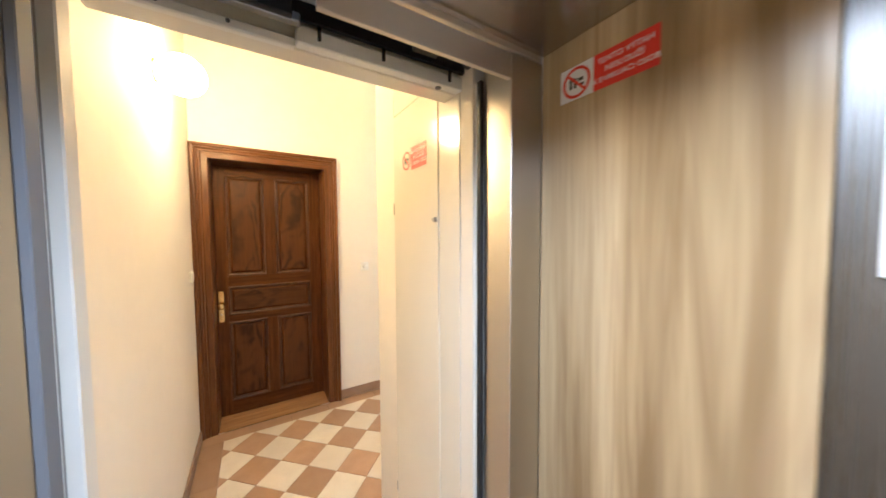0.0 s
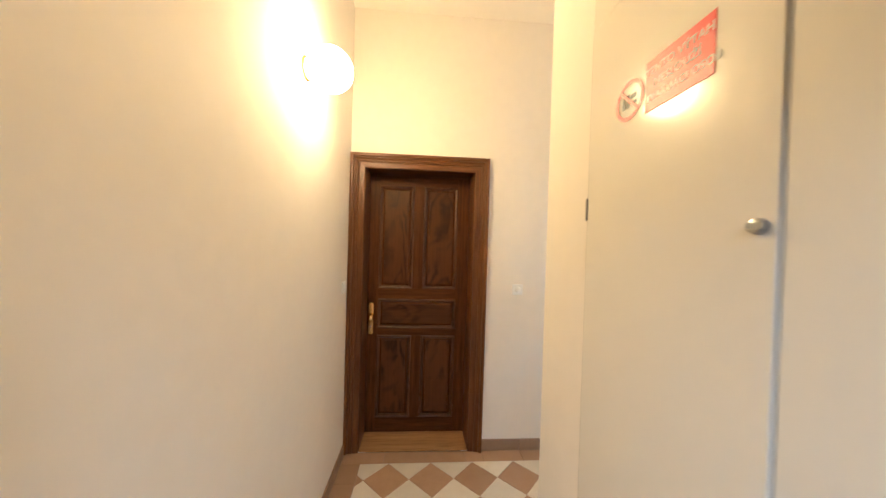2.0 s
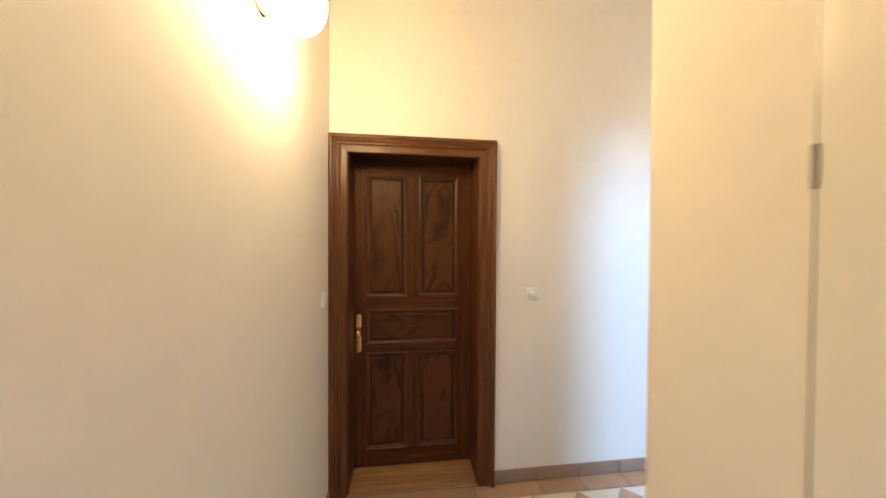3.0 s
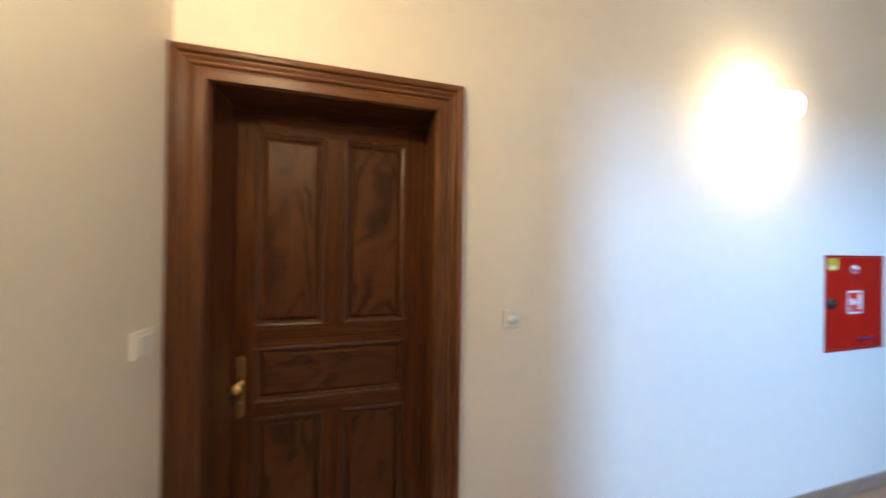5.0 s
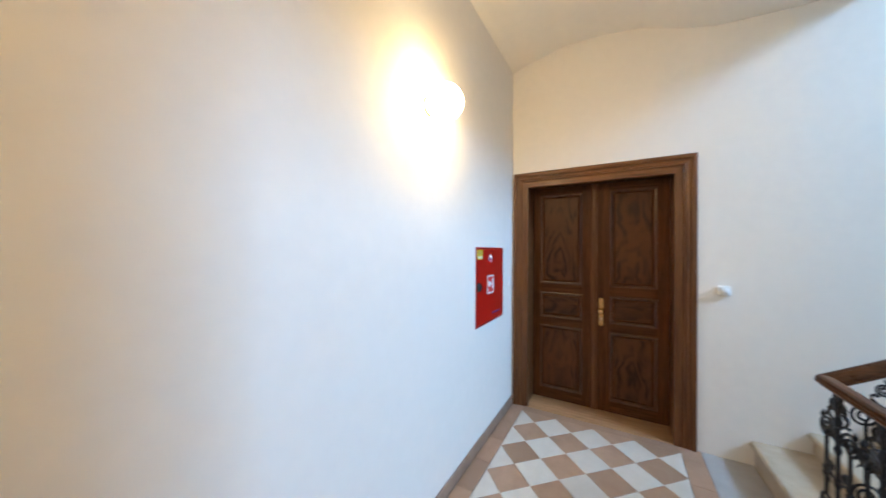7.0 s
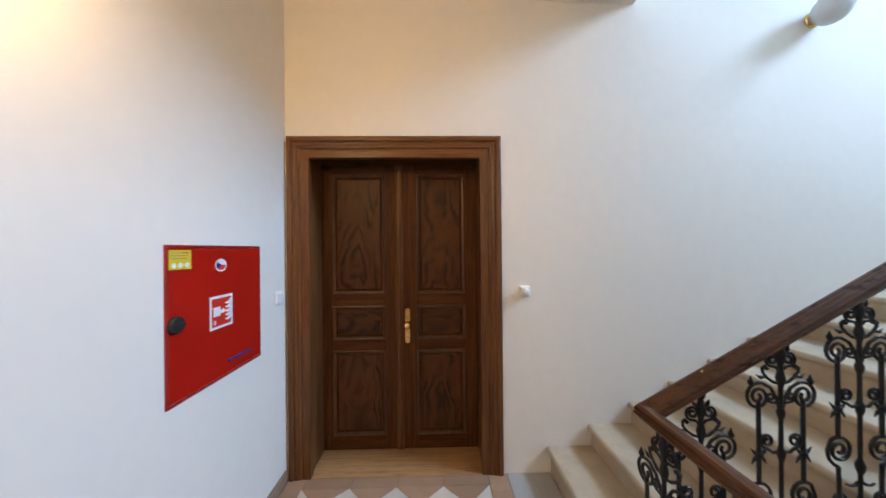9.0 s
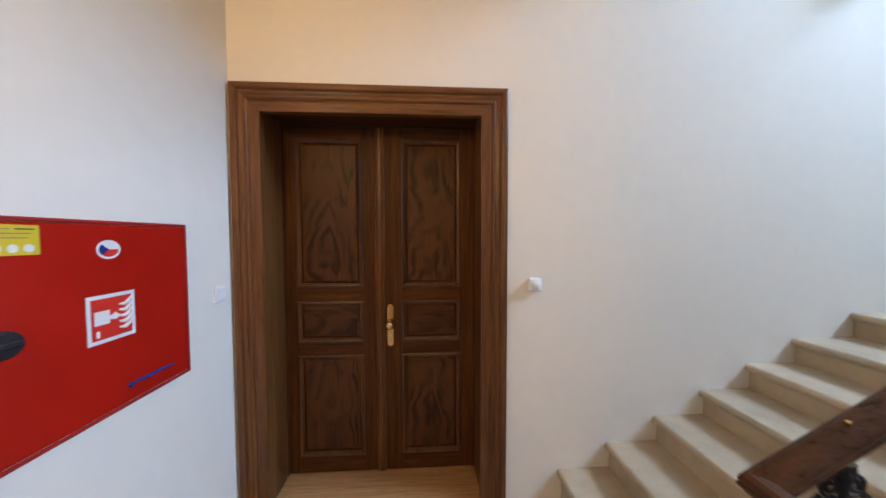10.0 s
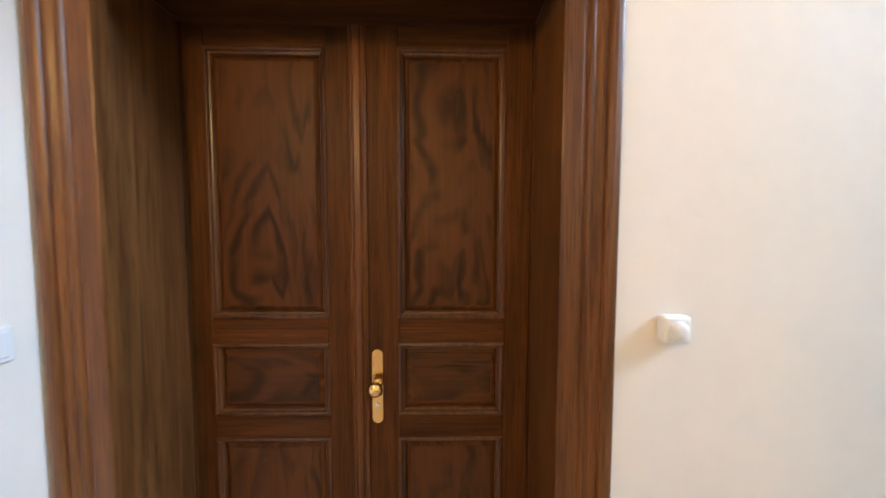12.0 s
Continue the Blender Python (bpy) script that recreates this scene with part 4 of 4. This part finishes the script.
def lift_entrance():
    """The landing frame of the lift: jambs, lintel, sill."""
    root = thing("lift_door_frame", (0.1, 0.70, 0), "white powder-coated steel frame of the open lift door", "door frame")
    jx1 = SIDE + 0.012
    part("jamb", boxes((jx1, jx1 + 0.05, 0.65, 0.7205, 0, 2.0), bevel=0.003), FRAMEWHITE, root)
    part("jamb_step", boxes((jx1 - 0.006, jx1, 0.70, 0.7205, 0, 1.965), bevel=0.002), FRAMEWHITE, root)
    part("jamb", boxes((WEST, -0.286, 0.735, 0.785, 0, 2.24), bevel=0.003), FRAMEWHITE, root)
    for x in (-0.3105, -0.341):
        part("jamb_groove", boxes((x, x + 0.0025, 0.7338, 0.7352, 0, 2.1)), SEAM, root)
    part("jamb_return", boxes((WEST, -0.372, 0.66, 0.7345, 0, 2.24), bevel=0.003), FRAMEWHITE, root)
    part("lintel", boxes((0.075, jx1 - 0.0065, 0.712, 0.742, 1.998, 2.037), bevel=0.003), FRAMEWHITE, root)
    part("lintel", boxes((-0.2735, 0.0745, 0.722, 0.742, 1.990, 2.012), bevel=0.003), FRAMEWHITE, root)
    part("lintel_return", boxes((-0.2735, jx1 - 0.0065, 0.7425, 0.808, 1.996, 2.25), bevel=0.003), CREAM, root)
    for x in (0.119, 0.274, 0.476):
        part("lintel_slot", boxes((x, x + 0.007, 0.706, 0.7118, 2.013, 2.041)), BLACK, root)
    part("lintel_screw", lathe([(0.004, -0.004), (0.009, -0.003), (0.009, 0.0)], 16, (0.452, 0.729, 1.998)), DARKMETAL, root)
    for x in (-0.05, -0.16):
        part("lintel_screw", lathe([(0.004, 0.0), (0.004, 0.003), (0.002, 0.004)], 12, (x, 0.7218, 2.003), "y"), DARKMETAL, root)
    part("sill", boxes((WEST, jx1, 0.60, 0.742, -0.03, 0.001), bevel=0.001), RAILGREY, root)
    # door operator above the opening
    gear = thing("lift_door_operator", (0.1, 0.64, 1.975), "dark steel sliding door operator above the lift opening", "machinery")
    part("track", boxes((-0.38, 0.52, 0.655, 0.672, 2.060, 2.085), bevel=0.003), RAILGREY, gear, "grey aluminium track")
    part("track", boxes((-0.38, 0.08, 0.678, 0.70, 2.020, 2.041), bevel=0.003), RAILGREY, gear, "grey aluminium track")
    part("housing", boxes((-0.40, 0.54, 0.70, 0.7115, 2.043, 2.24)), DARK, gear)
    part("cover", boxes((-0.40, 0.54, 0.53, 0.70, 2.2, 2.24)), DARK, gear)
    part("hanger", boxes((-0.38, 0.06, 0.64, 0.655, 2.005, 2.095), bevel=0.003), DARK, gear)
    part("roller_box", boxes((0.33, 0.40, 0.60, 0.655, 2.025, 2.050), bevel=0.004), BLACK, gear)
    part("stop_buffer", lathe([(0.012, 0.0), (0.012, 0.03), (0.008, 0.036)], 14, (0.50, 0.655, 2.040), "y"), BLACK, gear)


lift_entrance()


def lift_car():
    x0, x1, y0, y1, top = -0.50, 0.66, -1.0, 0.525, 2.046
    root = thing("lift_car", (0.08, -0.2, 0), "open lift car with pale walnut laminate and brushed steel", "lift")
    part("laminate_panel", boxes((x1, x1 + 0.02, 0.025, y1, 0.08, top), bevel=0.001), LAMINATE, root, "pale walnut laminate wall panel")
    part("control_column", boxes((x1 - 0.004, x1 + 0.02, -0.34, 0.023, 0.0, top), bevel=0.0015), STEEL_DARK, root, "dark brushed steel control column")
    part("display", boxes((x1 - 0.009, x1 - 0.004, -0.20, -0.016, 1.51, 1.765), bevel=0.002), SIGNWHITE, root, "white control plate")
    part("laminate_panel", boxes((x1, x1 + 0.02, y0, -0.342, 0.08, top), bevel=0.001), LAMINATE, root, "pale walnut laminate wall panel")
    part("laminate_panel", boxes((x0 - 0.02, x0, y0, y1, 0.08, top), bevel=0.001), LAMINATE, root, "pale walnut laminate wall panel")
    part("laminate_panel", boxes((x0, x1, y0 - 0.02, y0, 0.08, top), bevel=0.001), LAMINATE, root, "pale walnut laminate wall panel")
    for d in ((x1 - 0.006, x1 + 0.02, y0, y1 - 0.002, 0.0, 0.079), (x0 - 0.02, x0 + 0.006, y0, y1 - 0.002, 0.0, 0.079), (x0 + 0.006, x1 - 0.006, y0 - 0.02, y0 + 0.006, 0.0, 0.079)):
        part("kickplate", boxes(d, bevel=0.001), STEEL_X, root)
    # front returns and header
    part("front_return", boxes((0.545, x1 - 0.001, y1, 0.632, 0.0, 2.027), bevel=0.002), STEEL_Z, root, "brushed steel door return")
    part("front_return", boxes((x0 - 0.02, -0.41, y1, y1 + 0.075, 0.0, top), bevel=0.002), STEEL_Z, root, "brushed steel door return")
    part("header", boxes((0.085, 0.655, y1, y1 + 0.02, 2.031, top + 0.10), bevel=0.0015), STEEL_X, root, "brushed steel door header")
    part("header", boxes((0.085, 0.545, y1 + 0.0, y1 + 0.012, 1.960, 2.024), bevel=0.0015), STEEL_X, root, "brushed steel door header")
    part("seal", boxes((0.531, 0.5445, 0.6325, 0.6485, 0.0, 2.0), bevel=0.002), BLACK, root, "black rubber seal")
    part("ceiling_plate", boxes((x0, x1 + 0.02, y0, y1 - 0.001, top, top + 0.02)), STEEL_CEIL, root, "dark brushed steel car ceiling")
    lit = glow("lift_light", (0.95, 0.97, 1.0), 55.0)
    for sx in (-0.26, 0.02, 0.26):
        for sy in (-0.62, 0.16):
            spot = part("downlight", lathe([(0.045, 0.0), (0.045, 0.004), (0.036, 0.006), (0.036, 0.0)], 20, (sx, sy, top - 0.0065)), CHROME, root, "chrome ring of a small round downlight")
            part("lens", lathe([(0.034, 0.0), (0.034, 0.004)], 20, (sx, sy, top - 0.0055)), lit, spot, "lit white lens")
    part("car_floor", boxes((x0, x1, y0, 0.595, -0.03, 0.0)), SLAB, root)
    part("door_panel", boxes((-0.40, -0.2915, 0.613, 0.64, 0.01, 2.005), bevel=0.002), STEEL_Z, root, "brushed steel edge of the open car door")
    part("door_edge", boxes((-0.2912, -0.279, 0.609, 0.648, 0.01, 2.005), bevel=0.002), EDGEGREY, root, "blue-grey closing edge of the car door")
    evacuation_sign("sign", root, lambda u, v, d: (x1 - 0.0003 - d, 0.465 - u, 1.897 + v), 0.224, 0.08, pose(0, 0, 0, 90, 0, -90), False)


lift_car()


# ---- tiles of floor, border and skirting ----
def clip(poly, axis, value, keep_low):
    out = []
    for i, p in enumerate(poly):
        q = poly[(i + 1) % len(poly)]
        a, b = (p[axis] <= value) == keep_low, (q[axis] <= value) == keep_low
        if a:
            out.append(p)
        if a != b:
            t = (value - p[axis]) / (q[axis] - p[axis])
            out.append((p[0] + (q[0] - p[0]) * t, p[1] + (q[1] - p[1]) * t))
    return out


def inside(poly, x0, x1, y0, y1):
    for axis, value, low in ((0, x0, False), (0, x1, True), (1, y0, False), (1, y1, True)):
        poly = clip(poly, axis, value, low) if poly else poly
    return poly


def area(p):
    return abs(sum(a[0] * b[1] - b[0] * a[1] for a, b in zip(p, p[1:] + p[:1]))) / 2


def slab_piece(name, poly, mat, parent, thick=0.008, gap=0.0012, lift=0.0):
    """One tile: an outline drawn in by half the joint, with a small chamfer."""
    cx, cy = sum(p[0] for p in poly) / len(poly), sum(p[1] for p in poly) / len(poly)
    def shrunk(d):
        out = []
        n = len(poly)
        for i in range(n):
            p0, p1, p2 = Vector(poly[i - 1]), Vector(poly[i]), Vector(poly[(i + 1) % n])
            e0, e1 = (p1 - p0).normalized(), (p2 - p1).normalized()
            n0, n1 = Vector((-e0.y, e0.x)), Vector((-e1.y, e1.x))
            if n0.dot(Vector((cx, cy)) - p1) < 0:
                n0 = -n0
            if n1.dot(Vector((cx, cy)) - p1) < 0:
                n1 = -n1
            b = n0 + n1
            out.append(p1 + b * (d / max(0.25, 1 + n0.dot(n1))))
        return out
    bm = bmesh.new()
    rings = [[bm.verts.new((p.x, p.y, z)) for p in shrunk(d)] for d, z in ((gap, -thick), (gap, lift - 0.0012), (gap + 0.0012, lift))]
    n = len(poly)
    for a, b in zip(rings, rings[1:]):
        for i in range(n):
            bm.faces.new((a[i], a[(i + 1) % n], b[(i + 1) % n], b[i]))
    bm.faces.new(rings[-1])
    return part(name, bm, mat, parent)


FLOOR = bpy.data.objects["floor"]
HALF = 0.1525
FX0, FX1, FY0, FY1 = -0.255, 3.913, 1.5225, 2.7425
for light in (0, 1):
    for i in range(-4, 16):
        for j in range(-3, 9):
            cx = 0.253 + 2 * HALF * i - (HALF if light else 0)
            cy = 2.590 - 2 * HALF * j + (HALF if light else 0)
            d = [(cx - HALF, cy), (cx, cy - HALF), (cx + HALF, cy), (cx, cy + HALF)]
            if cx + HALF < 0.40:
                cut = inside(d, FX0, 0.40, 0.78, FY1)
            else:
                cut = inside(d, FX0, FX1, FY0, FY1) or inside(d, FX0, 0.40, 0.78, FY0)
            if len(cut) > 2 and area(cut) > 0.0006:
                slab_piece("tile", cut, LIGHT if light else TAN, FLOOR, lift=random.uniform(-0.0004, 0.0004))


def run(x0, x1, step):
    xs = [x0]
    while xs[-1] + step * 1.4 < x1:
        xs.append(xs[-1] + step)
    return list(zip(xs, xs[1:] + [x1]))


for a, b in run(D1[1] + 0.108, EAST - 0.002, 0.302):
    slab_piece("border_tile", [(a, FY1), (b, FY1), (b, NORTH - 0.013), (a, NORTH - 0.013)], BORDER, FLOOR)
for a, b in run(WEST + 0.013, D1[1] + 0.108, 0.302):
    slab_piece("border_tile", [(a, FY1), (b, FY1), (b, NORTH - 0.013), (a, NORTH - 0.013)], BORDER, FLOOR)
for a, b in run(0.75, FY1, 0.302):
    slab_piece("border_tile", [(WEST + 0.013, a), (FX0, a), (FX0, b), (WEST + 0.013, b)], BORDER, FLOOR)
for a, b in run(FY0, FY1, 0.302):
    slab_piece("border_tile", [(FX1, a), (EAST - 0.002, a), (EAST - 0.002, b), (FX1, b)], BORDER, FLOOR)
for a, b in run(SIDE + 0.01, EAST - 0.002, 0.302):
    slab_piece("border_tile", [(a, 1.388), (b, 1.388), (b, FY0), (a, FY0)], BORDER, FLOOR)
for a, b in run(SIDE + 0.01, EAST - 0.002, 0.9):
    slab_piece("edge_slab", [(a, 1.09), (b, 1.09), (b, 1.387), (a, 1.387)], SLAB, FLOOR)

BASE = setting("baseboard", boxes((D1[1] + 0.109, EAST - 0.032, NORTH - 0.004, NORTH - 0.0005, 0.0, 0.08), (WEST + 0.0005, WEST + 0.004, 0.745, NORTH - 0.045, 0.0, 0.08)), GROUT, "tan ceramic skirting along the walls")
for a, b in run(D1[1] + 0.109, EAST - 0.032, 0.302):
    part("skirting_tile", boxes((a + 0.001, b - 0.001, NORTH - 0.012, NORTH - 0.002, 0.0005, 0.085), bevel=0.0015), BASETILE, BASE)
for a, b in run(0.745, NORTH - 0.045, 0.302):
    part("skirting_tile", boxes((WEST + 0.002, WEST + 0.012, a + 0.001, b - 0.001, 0.0005, 0.085), bevel=0.0015), BASETILE, BASE)
